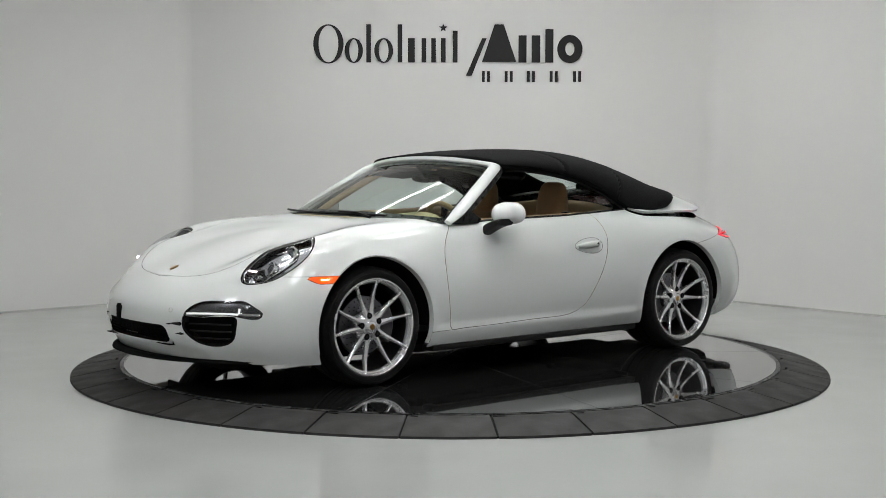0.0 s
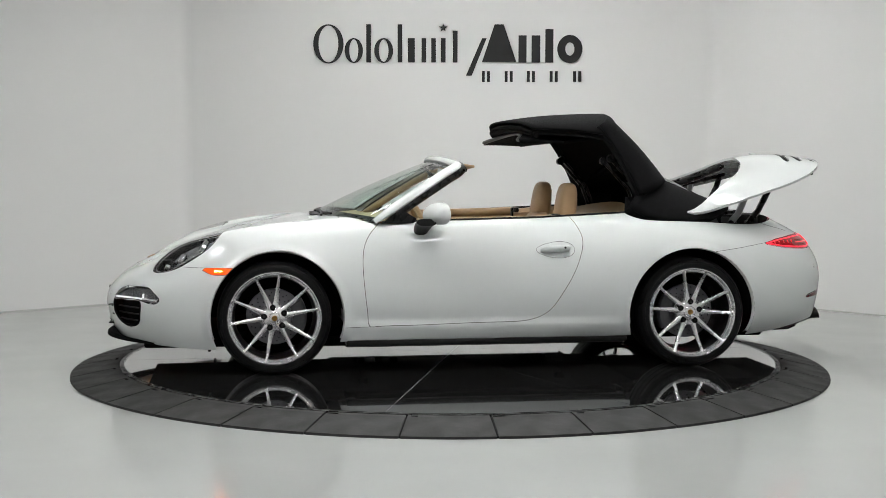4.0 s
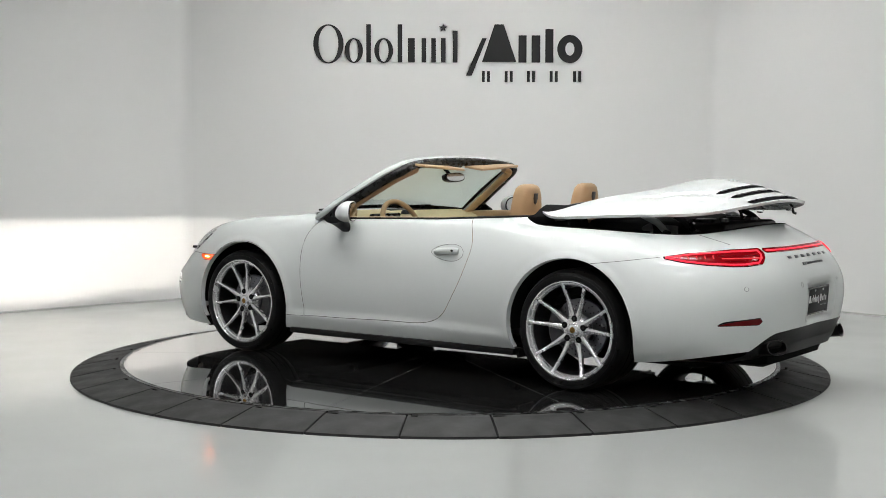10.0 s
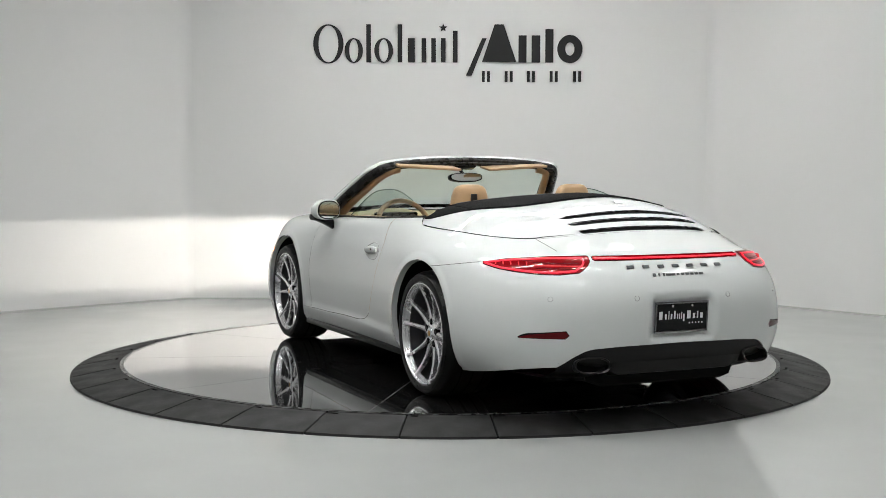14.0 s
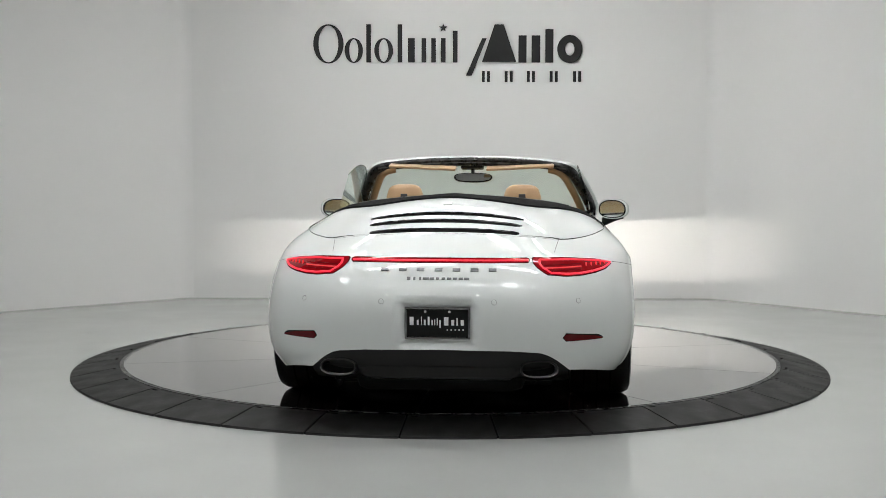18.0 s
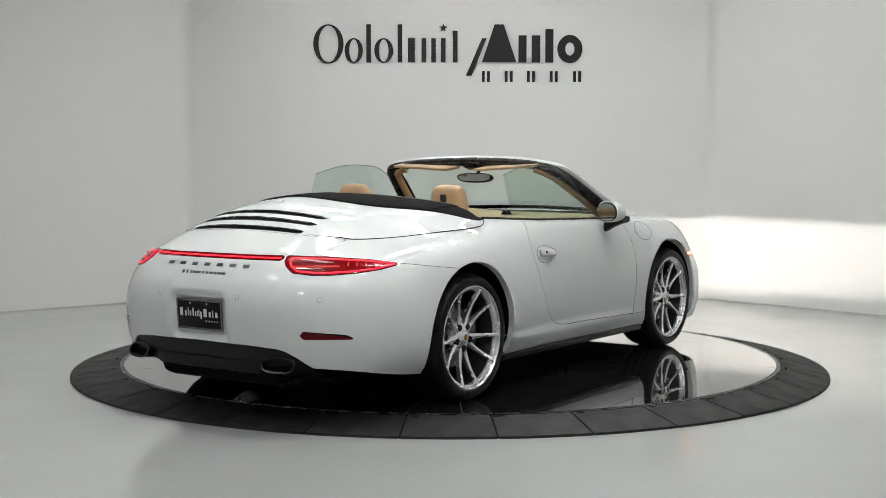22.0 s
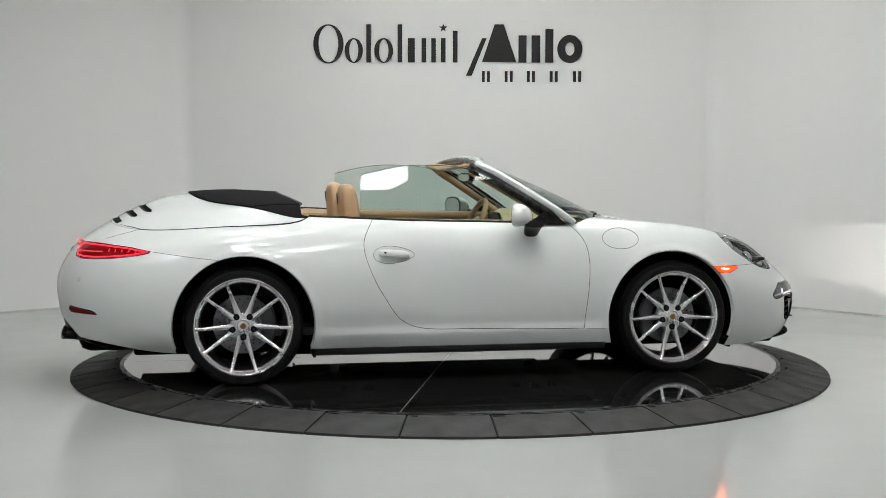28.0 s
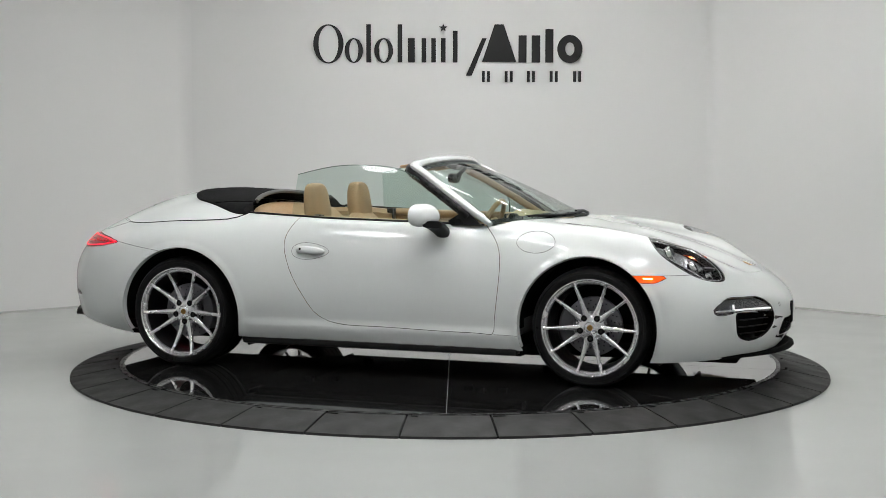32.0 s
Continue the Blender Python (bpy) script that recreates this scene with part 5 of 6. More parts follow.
def seat(sd):
    s = new("seat")
    s.parent = CAR
    s.matrix_basis = pose(0, sd * .338, 0)
    tagged(s, "tan leather bucket seat with a fixed headrest")
    soft_block([(-.10, 0, .36, .20, .18), (-.10, 0, .37, .25, .23), (-.09, 0, .44, .26, .245), (-.09, 0, .50, .25, .235), (-.10, 0, .52, .20, .18)], LEATHER, "cushion", s)
    soft_block([(-.40, 0, .42, .075, .20), (-.42, 0, .46, .10, .245), (-.47, 0, .62, .10, .25), (-.53, 0, .76, .085, .235), (-.56, 0, .82, .07, .20), (-.575, 0, .86, .055, .15), (-.58, 0, .885, .04, .11)], LEATHER, "backrest", s)
    hr = soft_block([(-.585, 0, .845, .050, .108), (-.590, 0, .90, .060, .118), (-.597, 0, .96, .058, .114), (-.603, 0, 1.02, .053, .106), (-.606, 0, 1.056, .045, .094), (-.608, 0, 1.074, .034, .076), (-.608, 0, 1.083, .016, .046)], LEATHER, "headrest", s)
    part("crest", bm_prism([(-.019, .030), (.019, .030), (.021, .0), (.012, -.026), (.0, -.036), (-.012, -.026), (-.021, 0)], -.002, .002, .0006, axes="yzx"), ALLOY_DARK, hr, "embossed metal crest", m=pose(-.661, 0, 1.0, 0, -6, 0))
    part("seat_back_shell", bm_box(.03, .36, .42, .012, at=(-.60, 0, .66), rot=Matrix.Rotation(radians(-17), 4, "Y")), LEATHER, s)


def cabin():
    for sd in (1, -1):
        seat(sd)
        pts = smooth_line([(.60, .735, .848), (.30, .728, .856), (0, .732, .862), (-.30, .735, .868), (-.50, .732, .874)], 16)
        part("door_top_roll", bm_tube([(x, sd * (y - .028), z) for x, y, z in pts], .034, 12, squash=.8), LEATHER, CAR, "tan padded door top")
        part("door_card", bm_box(1.16, .05, .54, .02, at=(.03, sd * .722, .58)), LEATHER, CAR, "tan leather door card")
        part("armrest", bm_box(.42, .07, .05, .018, at=(-.10, sd * .675, .62)), LEATHER, CAR)
        rows = []
        for x, yi, yo, z in ((-.46, .66, .748, .876), (-.60, .62, .746, .893), (-.74, .58, .738, .902), (-.88, .55, .722, .896), (-.96, .5, .70, .88)):
            rows.append([(x, sd * yo, z - .02), (x, sd * (yo - .004), z + .004), (x, sd * (yi + .03), z + .006), (x, sd * yi, z - .02), (x, sd * (yi - .01), .74)])
        V, Q = grid_mesh(rows)
        part("quarter_trim", bm_from(V, Q), LEATHER, CAR, "tan leather rear quarter trim")
        belt = [(x, sd * (y - .003), S.cast((x, max(y, .02) - .0, 1.5), (0, 0, -1))[0][2] + .003) for x, y in zip(np.linspace(.60, -.86, 30), np.interp(np.linspace(.60, -.86, 30), [-.9, -.84, -.6, -.3, .3, .62], [.722, .735, .752, .762, .752, .752]))]
        part("belt_seal", bm_tube(belt, .0075, 8), SATIN, CAR, "black belt line seal")
        part("belt_guide", bm_box(.055, .03, .035, .010, at=(-.47, sd * .60, .885)), SATIN, CAR)
        part("belt_strap", bm_box(.012, .05, .10, .002, at=(-.45, sd * .60, .85)), SATIN, CAR)
    part("cabin_floor", bm_box(1.9, 1.42, .04, at=(-.15, 0, .27)), GREY_TRIM, CAR, "dark carpet", smooth=False)
    part("firewall", bm_box(.04, 1.42, .55, at=(.80, 0, .55)), GREY_TRIM, CAR, smooth=False)
    for sd in (1, -1):
        soft_block([(-.80, sd * .28, .50, .14, .20), (-.80, sd * .28, .58, .15, .21), (-.82, sd * .28, .60, .12, .18)], LEATHER, "rear_cushion", CAR)
        soft_block([(-.92, sd * .28, .56, .06, .20), (-.94, sd * .28, .70, .06, .21), (-.96, sd * .28, .82, .05, .20), (-.97, sd * .28, .845, .03, .17)], LEATHER, "rear_backrest", CAR)
    part("rear_bulkhead", bm_box(.03, .98, .60, at=(-.985, 0, .575)), LEATHER, CAR, smooth=False)
    rows = []
    for y in np.linspace(-.60, .60, 21):
        k = (y / .6) ** 2
        rows.append([(-.90 + .12 * k, y, .83), (-.955 + .13 * k, y, .885 - .01 * k), (-.985 + .13 * k, y, .935 - .045 * k), (-1.03 + .13 * k, y, .955 - .05 * k)])
    V, Q = grid_mesh(rows)
    part("rear_shelf", bm_from(V, Q), LEATHER, CAR, "tan leather shelf behind the rear seats")
    part("tunnel", bm_box(1.3, .22, .28, .05, at=(-.05, 0, .42)), SAND, CAR, "tan centre tunnel")
    # dashboard
    dash = []
    for y in np.linspace(-.72, .72, 25):
        e = .0
        hood = .052 * math.exp(-((y - .365) / .17) ** 4)
        xb = .90 - .34 * y * y
        dash.append([(xb, y, .876), (xb - .10, y, .884 + .15 * hood), (.60, y, .872 + hood * .7), (.50, y, .862 + hood), (.455, y, .845 + hood * .9), (.44, y, .80), (.47, y, .70), (.50, y, .60), (.56, y, .50)])
    V, Q = grid_mesh(dash)
    db = part("dashboard", bm_from(V, Q), SAND, CAR, "sand leather dashboard with a hooded instrument binnacle")
    part("instrument_face", bm_box(.01, .30, .09, .01, at=(.452, .365, .845), rot=Matrix.Rotation(radians(-16), 4, "Y")), SATIN, db)
    for y in (.25, .31, .365, .42, .48):
        part("dial", bm_lathe([(.0, -.002), (.030, -.002), (.034, -.006), (.034, 0)], "x", 20), GREY_TRIM, db, m=pose(.442, y, .845, 0, -16, 0))
    part("dash_clock", bm_lathe([(0, .03), (.022, .028), (.032, .015), (.036, 0)], "z", 20), SATIN, db, m=pose(.56, 0, .872))
    # steering wheel
    sw = new("steering_wheel")
    sw.parent = CAR
    tagged(sw, "tan leather steering wheel")
    sw.matrix_basis = pose(.30, .365, .805, 0, -64, 0)
    ring = [(.178 * math.cos(a), .178 * math.sin(a), 0) for a in np.linspace(0, 2 * math.pi, 41)]
    part("wheel_rim", bm_tube(ring, .0165, 10), LEATHER, sw)
    for a in (0, 180, 270, 90):
        c, s_ = math.cos(radians(a)), math.sin(radians(a))
        if a != 0:
            part("wheel_spoke", bm_tube([(.04 * c, .04 * s_, -.02), (.172 * c, .172 * s_, -.002)], .014, 8, squash=.5), SATIN, sw)
    part("airbag", bm_lathe([(0, .012), (.05, .008), (.068, -.008), (.06, -.05), (0, -.05)], "z", 28), LEATHER, sw)
    part("column", bm_tube([(0, 0, -.04), (0, 0, -.22)], .035, 12), SATIN, sw)


cabin()


# ---------------------------------------------------------------- rear deck lid with its fabric flap
WING = Vector((-.87, 0, .905))
DECK = new("rear_deck_lid")
DECK.parent = CAR
tagged(DECK, "white rear deck lid with slotted engine grille")


def thick(ob, t, offset=-1):
    md = ob.modifiers.new("thickness", "SOLIDIFY")
    md.thickness, md.offset = t, offset
    return ob


def deck_lid():
    back = Matrix.Translation(-WING)
    shell = put("lid_panel", S.mesh("lid_panel", F_LID, PAINT), DECK, "white lid panel", m=back)
    put("lid_liner", S.mesh("lid_liner", F_LID, SATIN, off=-.015, flip=True), DECK, "black lid lining", m=back)
    V, Q, N = [], [], 0
    for line in (lid_line, flap_line):
        rows = []
        for x, y in line:
            h, n = S.cast((x, max(y, .004), 1.6), (0, 0, -1))
            k = -1 if line is lid_line else 1
            rows.append([(x, y if y > .003 else 0, h[2]), tuple(np.array([x, y, h[2]]) - n * .015)])
        full = [[(a, -b, c) for a, b, c in r] for r in (rows if abs(rows[0][0][1]) > .01 else rows)]
        v, q = grid_mesh(rows)
        v2, q2 = grid_mesh(full)
        Q += [tuple(i + len(V) for i in f) for f in q]
        V += v
        Q += [tuple(i + len(V) for i in reversed(f)) for f in q2]
        V += v2
    put("lid_edge", mesh_of("lid_edge", V, Q, PAINT), DECK, m=back)
    put("grille_bed", S.mesh("grille_bed", F_SLOT, GAP, off=-.007), DECK, "black grille slots", m=back)
    for x0, c, w in ((-1.795, .42, .375), (-1.868, .36, .365)):
        pts = []
        for y in np.linspace(0, w, 12):
            h, n = S.cast((x0 + c * y * y, max(y, .004), 1.6), (0, 0, -1))
            pts.append(h - n * .004)
        full = [(x, -y, z) for x, y, z in reversed(pts[1:])] + [tuple(p) for p in pts]
        part("grille_slat", bm_tube(full, .0028, 6, squash=.6), BLACK, DECK, m=back)
    # aerial-like brake light lens on the lid
    h, n = S.cast((-1.66, .004, 1.6), (0, 0, -1))
    part("brake_lens", bm_box(.03, .045, .008, .003, at=(h[0], 0, h[2] + .003), rot=Matrix.Rotation(radians(-18), 4, "Y")), PAINT, DECK, m=back)
    for sd in (1, -1):
        part("latch", bm_tube([(-1.84, sd * .36, .85), (-1.85, sd * .36, .80), (-1.865, sd * .36, .795)], .008, 8), SATIN, DECK, m=back)
        part("lid_hook", bm_tube([(-1.89, sd * .2, .85), (-1.905, sd * .2, .83), (-1.90, sd * .2, .815), (-1.87, sd * .2, .82)], .004, 6), CHROME, DECK, m=back)
        # carrying rail under the lid
        part("lid_rail", bm_tube([(-1.12, sd * .56, .885), (-1.35, sd * .52, .90), (-1.60, sd * .45, .875)], .014, 8), SATIN, DECK, m=back)

        # padded black lining under the inner edge of each arm
        pad = []
        for x, y in flap_line[4:-3]:
            h, n = S.cast((x, max(y, .004), 1.6), (0, 0, -1))
            pad.append((x, sd * (y + .016), h[2] - .048))
        part("arm_lining", bm_tube(pad, .030, 10, squash=.8, taper=[.5] + [1.0] * (len(pad) - 4) + [.8, .6, .3]), SATIN, DECK, "black padded lining", m=back)


deck_lid()
HORNS = []
for sd in (1, -1):
    HORNS.append(thick(put("top_horn", S.mesh("top_horn", F_HORN, FABRIC, side=sd, off=.004), CAR, "black fabric beside the folded top"), .11))

# storage well and engine bay under the lid
def well():
    line = [(x + (.012 if x < -1.8 else 0), y - .014) for x, y in smooth_line(LID, 24)]
    rows = []
    for x, y in line:
        yy = max(y, 0)
        h, n = S.cast((x, max(yy, .004), 1.6), (0, 0, -1))
        rows.append([(x, yy + .016, h[2] - .003), (x, yy, h[2] - .03), (x * .99, yy * .97, .72), (x * .96, yy * .9, .68)])
    full = rows + [[(a, -b, c) for a, b, c in r] for r in reversed(rows)]
    V, Q = grid_mesh(full)
    put("storage_well", mesh_of("storage_well", V, Q, GAP), CAR, "black well under the deck lid")
    part("well_floor", bm_box(.80, 1.30, .02, at=(-1.32, 0, .70)), GAP, CAR, smooth=False)
    part("engine_cover", bm_box(.40, .72, .13, .03, at=(-1.66, 0, .822)), BLACK, CAR, "black engine cover")
    for y in (-.2, .2):
        part("engine_fan", bm_lathe([(.0, .01), (.05, .012), (.10, 0), (.115, .012), (.115, -.02)], "z", 28), SATIN, CAR, m=pose(-1.68, y, .893))
    for sd in (1, -1):
        part("hinge_bracket", bm_join(bm_box(.10, .03, .09, .008, at=(-1.60, sd * .50, .83)), bm_box(.06, .025, .12, .008, at=(-1.50, sd * .52, .82), rot=Matrix.Rotation(radians(25), 4, "Y"))), GREY_TRIM, CAR)
        part("drive_motor", bm_tube([(-1.48, sd * .54, .77), (-1.62, sd * .48, .80)], .026, 12), STEEL_TRIM, CAR)


well()
FOLDED = soft_block([(-1.36, 0, .70, .32, .46), (-1.37, 0, .72, .38, .53), (-1.37, 0, .79, .38, .54), (-1.35, 0, .835, .34, .51), (-1.33, 0, .862, .26, .42), (-1.32, 0, .872, .12, .25)], FABRIC, "folded_fabric", CAR, "black folded roof fabric in the well", n=36)
LID_STRUTS = []
STRUT = material("strut_grey", (.42, .43, .43), .38, noise_scale=30.0, vary=.1)
OPEN_LID = pose(-1.238, 0, .918, 0, 19.2, 0)
for sd in (1, -1):
    for foot, tip, mat, r, name in ((Vector((-1.60, sd * .52, .835)), Vector((-1.36, sd * .56, .888)), STRUT, .013, "lid_strut"),
                                    (Vector((-1.74, sd * .46, .835)), Vector((-1.56, sd * .46, .880)), SATIN, .012, "lid_lifter")):
        ob = new(name)
        ob.parent = CAR
        tagged(ob, "steel strut that carries the deck lid")
        ln = (OPEN_LID @ (tip - WING) - foot).length
        part("rod", bm_tube([(0, 0, 0), (ln * .30, 0, .022), (ln * .75, 0, .018), (ln, 0, 0)], r, 8, squash=1.6), mat, ob)
        part("joint", bm_tube([(0, -.02, 0), (0, .02, 0)], r * 1.5, 10), SATIN, ob)
        LID_STRUTS.append((ob, foot, tip))


# ---------------------------------------------------------------- folding soft top, in rigid pieces
C_LINE = [(.205, 1.242), (-.05, 1.273), (-.40, 1.285), (-.70, 1.274), (-.95, 1.236), (-1.18, 1.176), (-1.35, 1.100), (-1.46, 1.045), (-1.53, 1.005)]
R_LINE = [(.125, .622, 1.188), (-.10, .662, 1.176), (-.35, .690, 1.138), (-.58, .712, 1.072), (-.78, .730, .975), (-.92, .742, .912), (-1.12, .762, .904), (-1.32, .705, .960), (-1.46, .51, 1.000)]


def roof_point(s, f):
    """The closed roof's skin: s along its length (0 to 8), f from the middle (0) to the rail (1)."""
    k = np.arange(9)
    cx, cz = spline(np.array([s]), k, np.array(C_LINE))[0]
    rx, ry, rz = spline(np.array([s]), k, np.array(R_LINE))[0]
    a = f * math.pi / 2
    v = 1 - math.cos(a) ** .92
    return np.array([cx + (rx - cx) * v, ry * math.sin(a) ** .95 if f > 0 else 0, rz + (cz - rz) * math.cos(a) ** .92])


def roof_grid(s0, s1, n, lift=0.0, f0=0.0, f1=1.0, m=17):
    rows = []
    for s in np.linspace(s0, s1, n):
        half = [roof_point(s, f) + np.array([0, 0, lift]) for f in np.linspace(f0, f1, m)]
        rows.append([(x, -y, z) for x, y, z in reversed(half[1 if f0 == 0 else 0:])] + [tuple(p) for p in half])
    return rows


def top_piece(name, pivot, s0, s1, label, n=12, window=False):
    p = new(name)
    p.parent = CAR
    tagged(p, label)
    back = Matrix.Translation(-Vector(pivot))
    rows = roof_grid(s0, s1, n)
    V, Q = grid_mesh(rows)
    nv = len(rows[0])
    if window:
        keep, pane = [], []
        for i in range(n - 1):
            for j in range(nv - 1):
                inside = abs(j + .5 - (nv - 1) / 2) < nv * .22 and 2 <= i <= n - 5
                (pane if inside else keep).append((i * nv + j, i * nv + j + 1, (i + 1) * nv + j + 1, (i + 1) * nv + j))
        Q = keep
        put("rear_window", mesh_of("rear_window", V, pane, GLASS), p, "tinted rear window", m=back)
    thick(put("fabric", mesh_of("fabric", V, [tuple(reversed(q)) for q in Q], FABRIC), p, "black fabric", m=back), .014)
    V2 = [(x, y * .985, z - .030) for x, y, z in V]
    put("lining", mesh_of("lining", V2, Q, LINING), p, "dark lining", m=back)
    for s in ((s0 + .05, s1 - .05)):
        line = [tuple(roof_point(s, f) * np.array([1, sgn, 1]) + np.array([0, 0, -.026])) for sgn, fs in ((-1, np.linspace(.9, 0, 12)), (1, np.linspace(.05, .9, 12))) for f in fs]
        part("bow", bm_tube(line, .011, 8), LINING, p, m=back)
    for sd in (1, -1):
        rail = [tuple(roof_point(s, .985) * np.array([1, sd, 1]) + np.array([0, -sd * .016, -.008])) for s in np.linspace(s0, s1, 10)]
        part("side_rail", bm_tube(rail, .015, 8), FABRIC, p, m=back)
    return p


COVER_AT = Vector((-1.0, 0, 1.03))
TOP_COVER = new("stowed_cover")
TOP_COVER.parent = CAR
tagged(TOP_COVER, "black fabric cover over the folded top")


def top_cover():
    back = Matrix.Translation(-COVER_AT)
    thick(put("cover_fabric", S.mesh("cover_fabric", F_COVER, FABRIC, off=.008), TOP_COVER, "black fabric", m=back), .02)
    front = []
    for y in np.linspace(-.56, .56, 25):
        x = -1.0 + .12 * (y / .6) ** 2
        h, n = S.cast((x, max(abs(y), .004), 1.6), (0, 0, -1))
        front.append((x, y, h[2] - .002))
    part("rolled_edge", bm_tube(front, .014, 10, squash=.9), GREY_TRIM, TOP_COVER, "grey rolled front edge", m=back)


top_cover()
PIV_A, PIV_B, PIV_C = (.22, 0, 1.24), (-.38, 0, 1.27), (-1.46, 0, .97)
TOP_FRONT = top_piece("roof_panel_front", PIV_A, 0, 2.02, "black fabric front roof panel of the folding top")
TOP_MID = top_piece("roof_panel_middle", PIV_B, 1.98, 4.05, "black fabric middle section of the folding top")
TOP_REAR = top_piece("roof_panel_rear", PIV_C, 3.95, 8.0, "black fabric rear section of the folding top with its window", n=18, window=True)
# header bar under the front edge
hb = [tuple(roof_point(.04, f) * np.array([1, s, 1]) + np.array([-.03, 0, -.040])) for s, fs in ((-1, np.linspace(.92, 0, 12)), (1, np.linspace(.06, .92, 12))) for f in fs]
part("header_bar", bm_tube(hb, .028, 10, squash=.8), FABRIC, TOP_FRONT, m=Matrix.Translation(-Vector(PIV_A)))

ROOF_ARMS = []
for sd in (1, -1):
    for dx, ln in ((0, .42), (.09, .38)):
        arm = new("roof_link")
        arm.parent = CAR
        tagged(arm, "black steel link arm of the folding top")
        part("bar", bm_tube([(0, 0, 0), (ln * .4, 0, .035), (ln, 0, 0)], .018, 8, squash=.6), SATIN, arm)
        part("joint", bm_tube([(ln, -.018, 0), (ln, .018, 0)], .024, 12), SATIN, arm)
        part("pivot", bm_tube([(0, -.018, 0), (0, .018, 0)], .028, 12), SATIN, arm)
        ROOF_ARMS.append((arm, Vector((-1.04 + dx * .6, sd * (.60 - .05 * (dx > 0)), .885 + dx * .2))))


# ---------------------------------------------------------------- side windows
def side_window(sd):
    win = new("side_window")
    win.parent = CAR
    tagged(win, "green-tinted frameless side window")
    top = smooth_line([(.56, .885), (.33, 1.035), (.115, 1.152), (.02, 1.180), (-.12, 1.192), (-.28, 1.192), (-.42, 1.172), (-.565, 1.138)], 26)
    rows = []
    for x, z in top:
        row = []
        for u in np.linspace(0, 1, 8):
            zz = .80 + (z - .80) * u
            xx = x - (.02 * (1 - u) if x < -.4 else 0)
            y = .748 - .09 * ((zz - .84) / .35) ** 1.2 if zz > .84 else .748
            row.append((xx, sd * y, zz))
        rows.append(row)
    V, Q = grid_mesh(rows)
    put("pane", mesh_of("pane", V, Q, GLASS), win)
    V2 = [r[-1] for r in rows]
    part("pane_edge", bm_tube(V2, .0022, 6), EDGE, win, "green ground glass edge")
    return win


EDGE = material("glass_edge", (.10, .16, .14), .2)
WIN_L, WIN_R = side_window(1), side_window(-1)


# ---------------------------------------------------------------- sign on the wall
def wall_sign():
    sign = new("wall_sign")
    tagged(sign, "black wall sign of cut-out shapes on white wall", "sign")
    SIGN = material("sign_black", (.008, .008, .008), .45)
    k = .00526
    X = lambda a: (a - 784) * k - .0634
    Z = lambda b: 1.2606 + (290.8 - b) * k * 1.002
    y1, y0 = ROOM_BACK - .002, ROOM_BACK - .016

    def add(bm):
        part("shape", bm, SIGN, sign, smooth=False)

    def bar(a, b, t, u):
        add(bm_prism([(X(a), Z(u)), (X(b), Z(u)), (X(b), Z(t)), (X(a), Z(t))], y0, y1, axes="xzy"))

    def hoop(a, b, t, u, wx, wy):
        cx, cz, rx, rz = (X(a) + X(b)) / 2, (Z(t) + Z(u)) / 2, (X(b) - X(a)) / 2, (Z(t) - Z(u)) / 2
        P = []
        for q in range(40):
            w = 2 * math.pi * q / 40
            c, s = math.cos(w), math.sin(w)
            o, i = (cx + rx * c, cz + rz * s), (cx + (rx - wx * k) * c, cz + (rz - wy * k) * s)
            P.append([(o[0], y0, o[1]), (o[0], y1, o[1]), (i[0], y1, i[1]), (i[0], y0, i[1])])
        V, Q = grid_mesh(P, close_u=True, close_v=True)
        bm = bm_from(V, Q)
        bmesh.ops.recalc_face_normals(bm, faces=bm.faces)
        add(bm)

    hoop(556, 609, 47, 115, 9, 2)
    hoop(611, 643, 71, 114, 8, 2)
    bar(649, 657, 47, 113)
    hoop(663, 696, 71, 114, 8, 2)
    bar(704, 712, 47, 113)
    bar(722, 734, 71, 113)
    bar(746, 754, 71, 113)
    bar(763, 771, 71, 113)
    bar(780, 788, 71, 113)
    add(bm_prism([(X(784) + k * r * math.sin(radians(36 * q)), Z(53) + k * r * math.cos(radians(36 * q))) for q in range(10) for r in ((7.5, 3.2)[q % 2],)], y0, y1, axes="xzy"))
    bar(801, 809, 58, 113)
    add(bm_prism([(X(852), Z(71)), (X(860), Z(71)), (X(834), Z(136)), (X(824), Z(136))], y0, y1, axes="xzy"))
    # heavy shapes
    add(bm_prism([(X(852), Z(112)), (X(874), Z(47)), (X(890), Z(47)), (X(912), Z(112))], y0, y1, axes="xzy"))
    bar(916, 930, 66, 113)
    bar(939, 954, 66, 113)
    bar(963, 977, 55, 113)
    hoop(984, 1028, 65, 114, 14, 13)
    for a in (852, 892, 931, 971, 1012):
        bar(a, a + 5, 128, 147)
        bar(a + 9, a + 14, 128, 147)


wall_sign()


# ---------------------------------------------------------------- movement
def car_pose(deg):
    return pose(0, 0, DISC_TOP, 0, 0, deg) @ pose(CAR_SHIFT[0], CAR_SHIFT[1], 0)


# deck lid: seconds, where the tip of its wings stands (x, z), tilt
DECK_ROWS = [(0, -.893, .925, 2.5), (.5, -.955, .980, 5.0), (1, -1.030, 1.010, 8.5), (1.5, -1.110, 1.000, 12.5), (2, -1.180, .950, 16.3), (2.5, -1.220, .915, 18.6), (3.5, -1.232, .916, 19.2),
             (6, -1.238, .918, 19.2), (8, -1.240, .920, 20.2), (8.5, -1.215, .952, 17.5), (9, -1.155, .985, 13.8), (9.5, -1.050, .978, 9.6), (10, -.965, .942, 5.2), (10.5, -.895, .912, 1.5), (10.9, -.87, .905, 0), (32, -.87, .905, 0)]
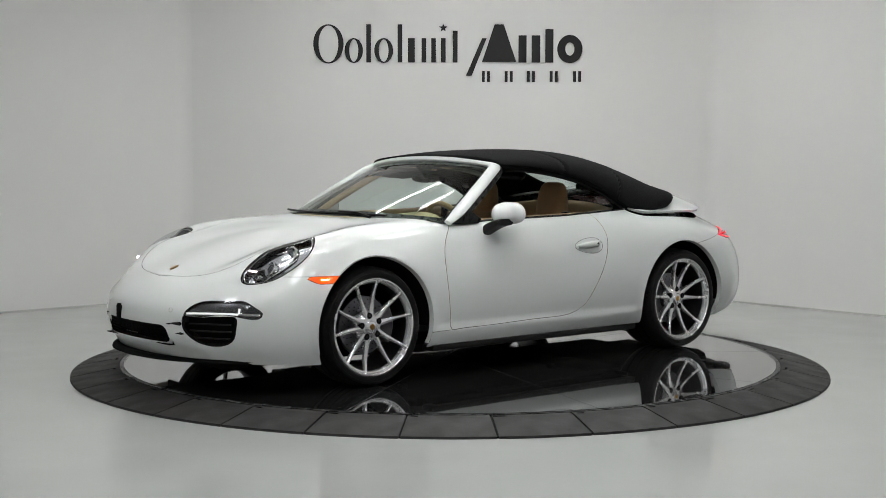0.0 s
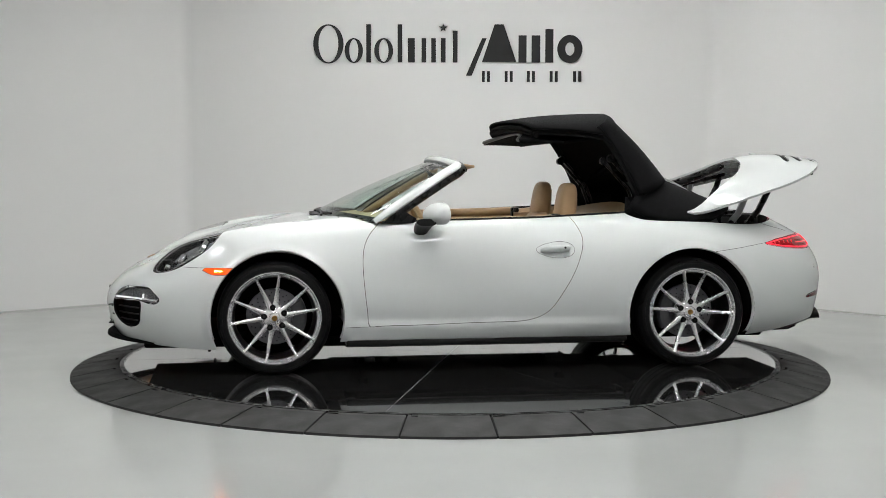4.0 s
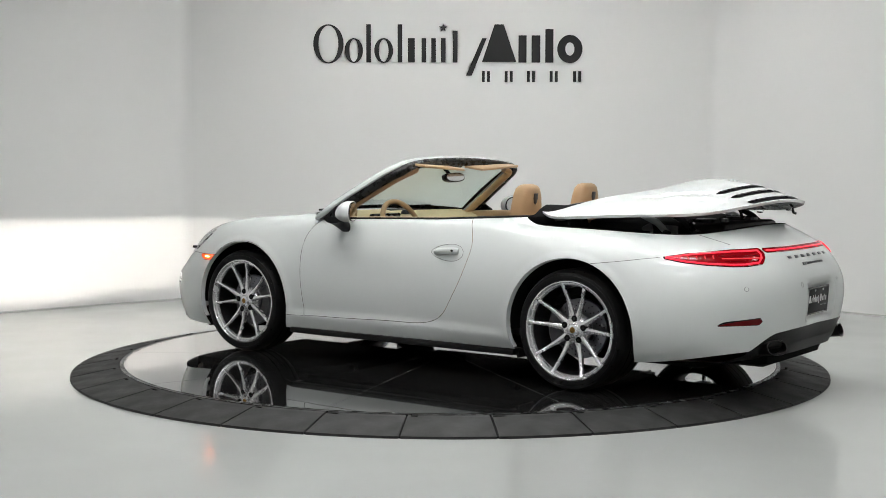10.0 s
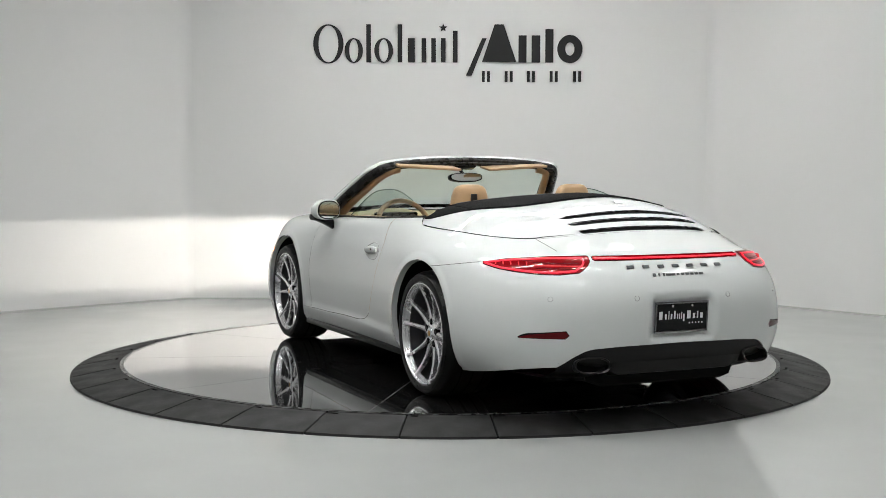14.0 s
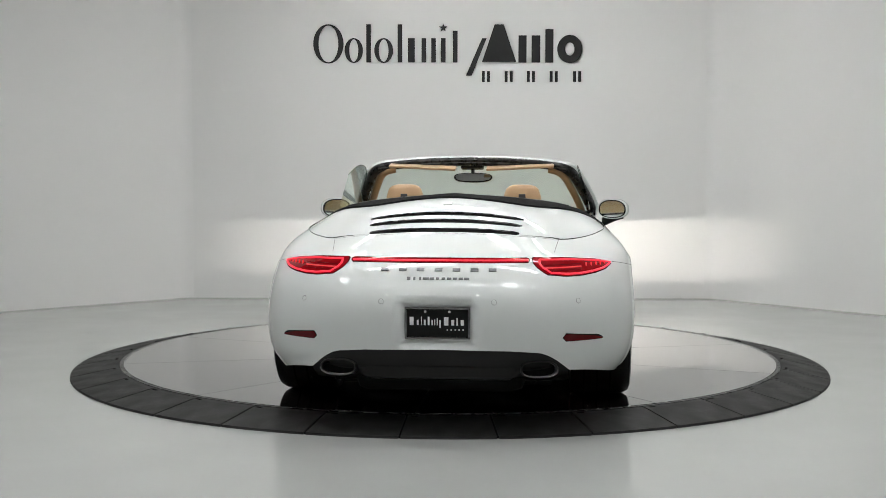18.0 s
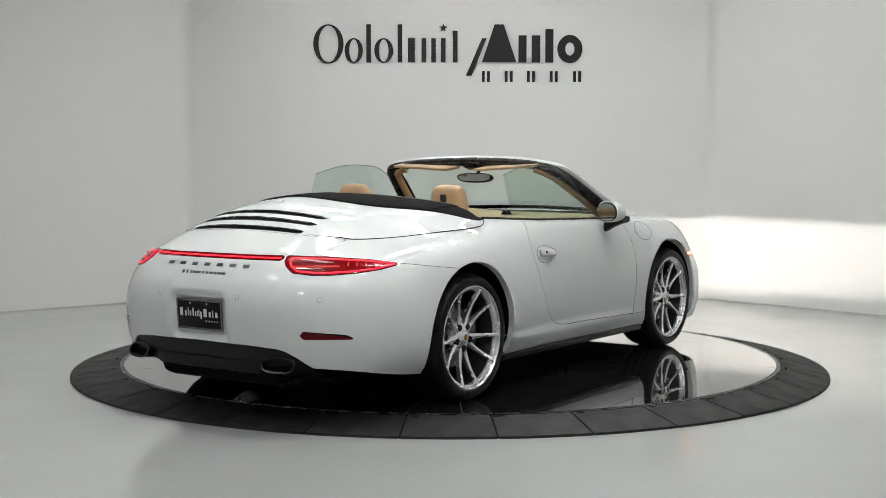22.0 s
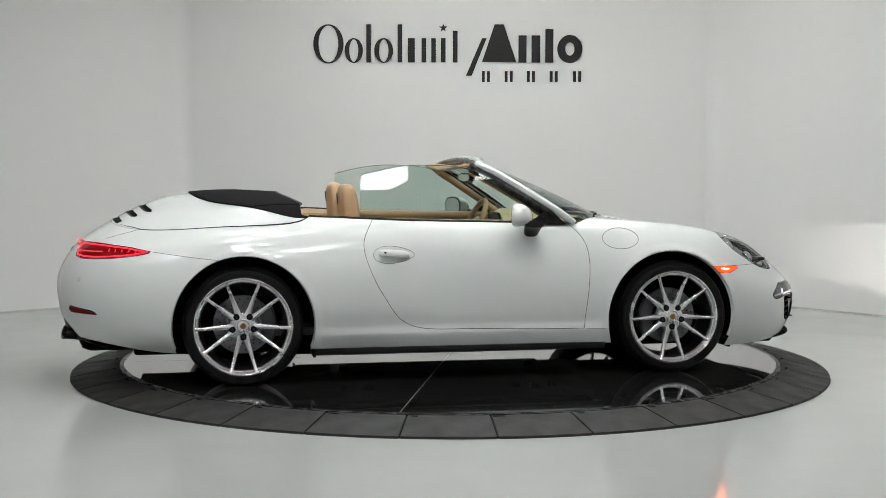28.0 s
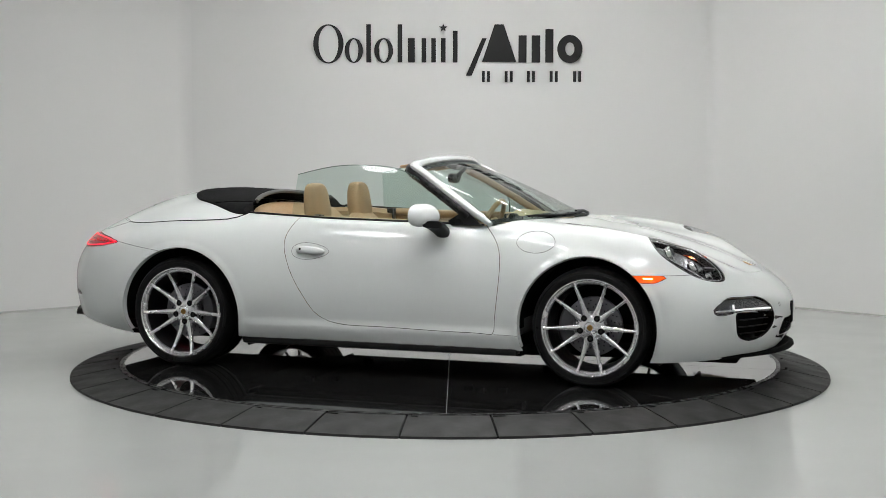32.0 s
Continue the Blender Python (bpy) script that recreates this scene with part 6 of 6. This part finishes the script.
# roof: seconds, front edge (x, z) and tilt; middle hinge (x, z) and tilt; rear hinge (x, z) and tilt
FRONT_ROWS = [(0, .22, 1.24, 0), (2.4, .22, 1.24, 0), (2.7, .20, 1.285, 0), (3, .125, 1.320, 0), (3.3, .05, 1.396, .5), (3.5, -.02, 1.395, 0), (4.2, -.31, 1.49, 1), (4.9, -.60, 1.525, -3), (5.5, -.855, 1.465, -6.6), (6, -.98, 1.385, -7),
              (6.5, -1.06, 1.262, -8), (7, -1.12, 1.120, -9), (7.6, -1.0, .98, -9), (8.4, -.985, .91, -9), (9.2, -1.02, .87, -9), (32, -1.03, .86, -9)]
MID_ROWS = [(0, -.38, 1.27, 0), (2.4, -.38, 1.27, 0), (2.7, -.39, 1.300, -2), (3, -.44, 1.335, -7), (3.3, -.55, 1.420, -15), (3.5, -.62, 1.420, -20), (4.2, -.90, 1.53, -48), (4.9, -1.19, 1.52, -76), (5.5, -1.46, 1.41, -98), (6, -1.59, 1.30, -105),
            (6.5, -1.60, 1.13, -106), (7, -1.60, .97, -100), (7.6, -1.52, .80, -94), (8.4, -1.46, .78, -92), (32, -1.46, .78, -92)]
REAR_ROWS = [(0, -1.46, .97, 0), (2.4, -1.46, .97, 0), (3, -1.48, .972, 0), (3.5, -1.57, .935, 2), (4.2, -1.56, .88, -8), (4.9, -1.48, .82, -32), (5.5, -1.45, .77, -51), (6, -1.51, .67, -45),
             (6.5, -1.50, .60, -18), (7, -1.52, .62, 0), (7.6, -1.54, .70, 14), (8.4, -1.54, .75, 25), (32, -1.54, .75, 26)]
# cover of the folded top: front edge (x, z) and tilt
COVER_ROWS = [(0, .09, 1.185, 0), (2.4, .09, 1.185, 0), (2.7, .07, 1.23, 0), (3, -.005, 1.265, 0), (3.3, -.08, 1.34, .5), (3.5, -.15, 1.34, 0), (4.2, -.43, 1.435, 1), (4.9, -.72, 1.465, -3), (5.5, -.965, 1.405, -6.6), (6, -1.085, 1.325, -7),
              (6.5, -1.11, 1.205, -7), (7, -1.12, 1.09, -5), (7.6, -1.06, 1.035, 3), (8.4, -1.03, 1.012, 3), (9.0, -1.01, 1.0, 2), (9.6, -1.0, .995, 1), (10.3, -1.0, 1.0, 0), (10.9, -1.0, 1.03, 0), (32, -1.0, 1.03, 0)]
LINK_ROWS = [(0, 24), (2.4, 24), (3, 28), (3.5, 42), (4.2, 62), (4.9, 82), (5.5, 94), (6, 108), (6.5, 130), (7, 158), (7.6, 178), (8.4, 189), (32, 190)]
HORN_ROWS = [(0, 0), (1.0, 0), (2.5, .03), (8.4, .03), (9.5, .012), (10.9, 0), (32, 0)]
FOLDED_ROWS = [(0, -.05), (6.8, -.05), (7.6, .11), (9.3, .11), (10.0, .05), (10.7, -.05), (32, -.05)]
GLASS_ROWS = [(0, .36), (13.1, .36), (13.6, .25), (14, .145), (14.4, .068), (14.8, .02), (15.1, 0), (32, 0)]


def motions():
    walk(CAR, [(t, car_pose(a)) for t, a in HEADING])
    walk(TURNTABLE, [(t, pose(0, 0, 0, 0, 0, a)) for t, a in HEADING])
    walk(DECK, [(t, pose(x, 0, z, 0, a, 0)) for t, x, z, a in DECK_ROWS])
    for piece, rows in ((TOP_FRONT, FRONT_ROWS), (TOP_MID, MID_ROWS), (TOP_REAR, REAR_ROWS), (TOP_COVER, COVER_ROWS)):
        walk(piece, [(t, pose(x, 0, z, 0, a, 0)) for t, x, z, a in rows])
    walk(FOLDED, [(t, pose(0, 0, z)) for t, z in FOLDED_ROWS])
    for horn in HORNS:
        walk(horn, [(t, pose(0, 0, z)) for t, z in HORN_ROWS])
    for arm, at in ROOF_ARMS:
        walk(arm, [(t, pose(at.x, at.y, at.z - (.05 if t > 6.9 else 0), 0, -a, 0)) for t, a in LINK_ROWS])
    for win in (WIN_L, WIN_R):
        walk(win, [(t, pose(.04 * d, 0, -d, 0, 0, 0)) for t, d in GLASS_ROWS])
    # lid struts swing between their foot and the lid
    for ob, foot, seat_at in LID_STRUTS:
        d = OPEN_LID @ (seat_at - WING) - foot
        wide = math.degrees(math.atan2(d.z, d.x))
        rows = [(t, pose(foot.x, foot.y, foot.z, 0, 6 - (wide + 6) * min(1, a / 19.2), 0)) for t, x, z, a in DECK_ROWS]
        walk(ob, rows)


motions()
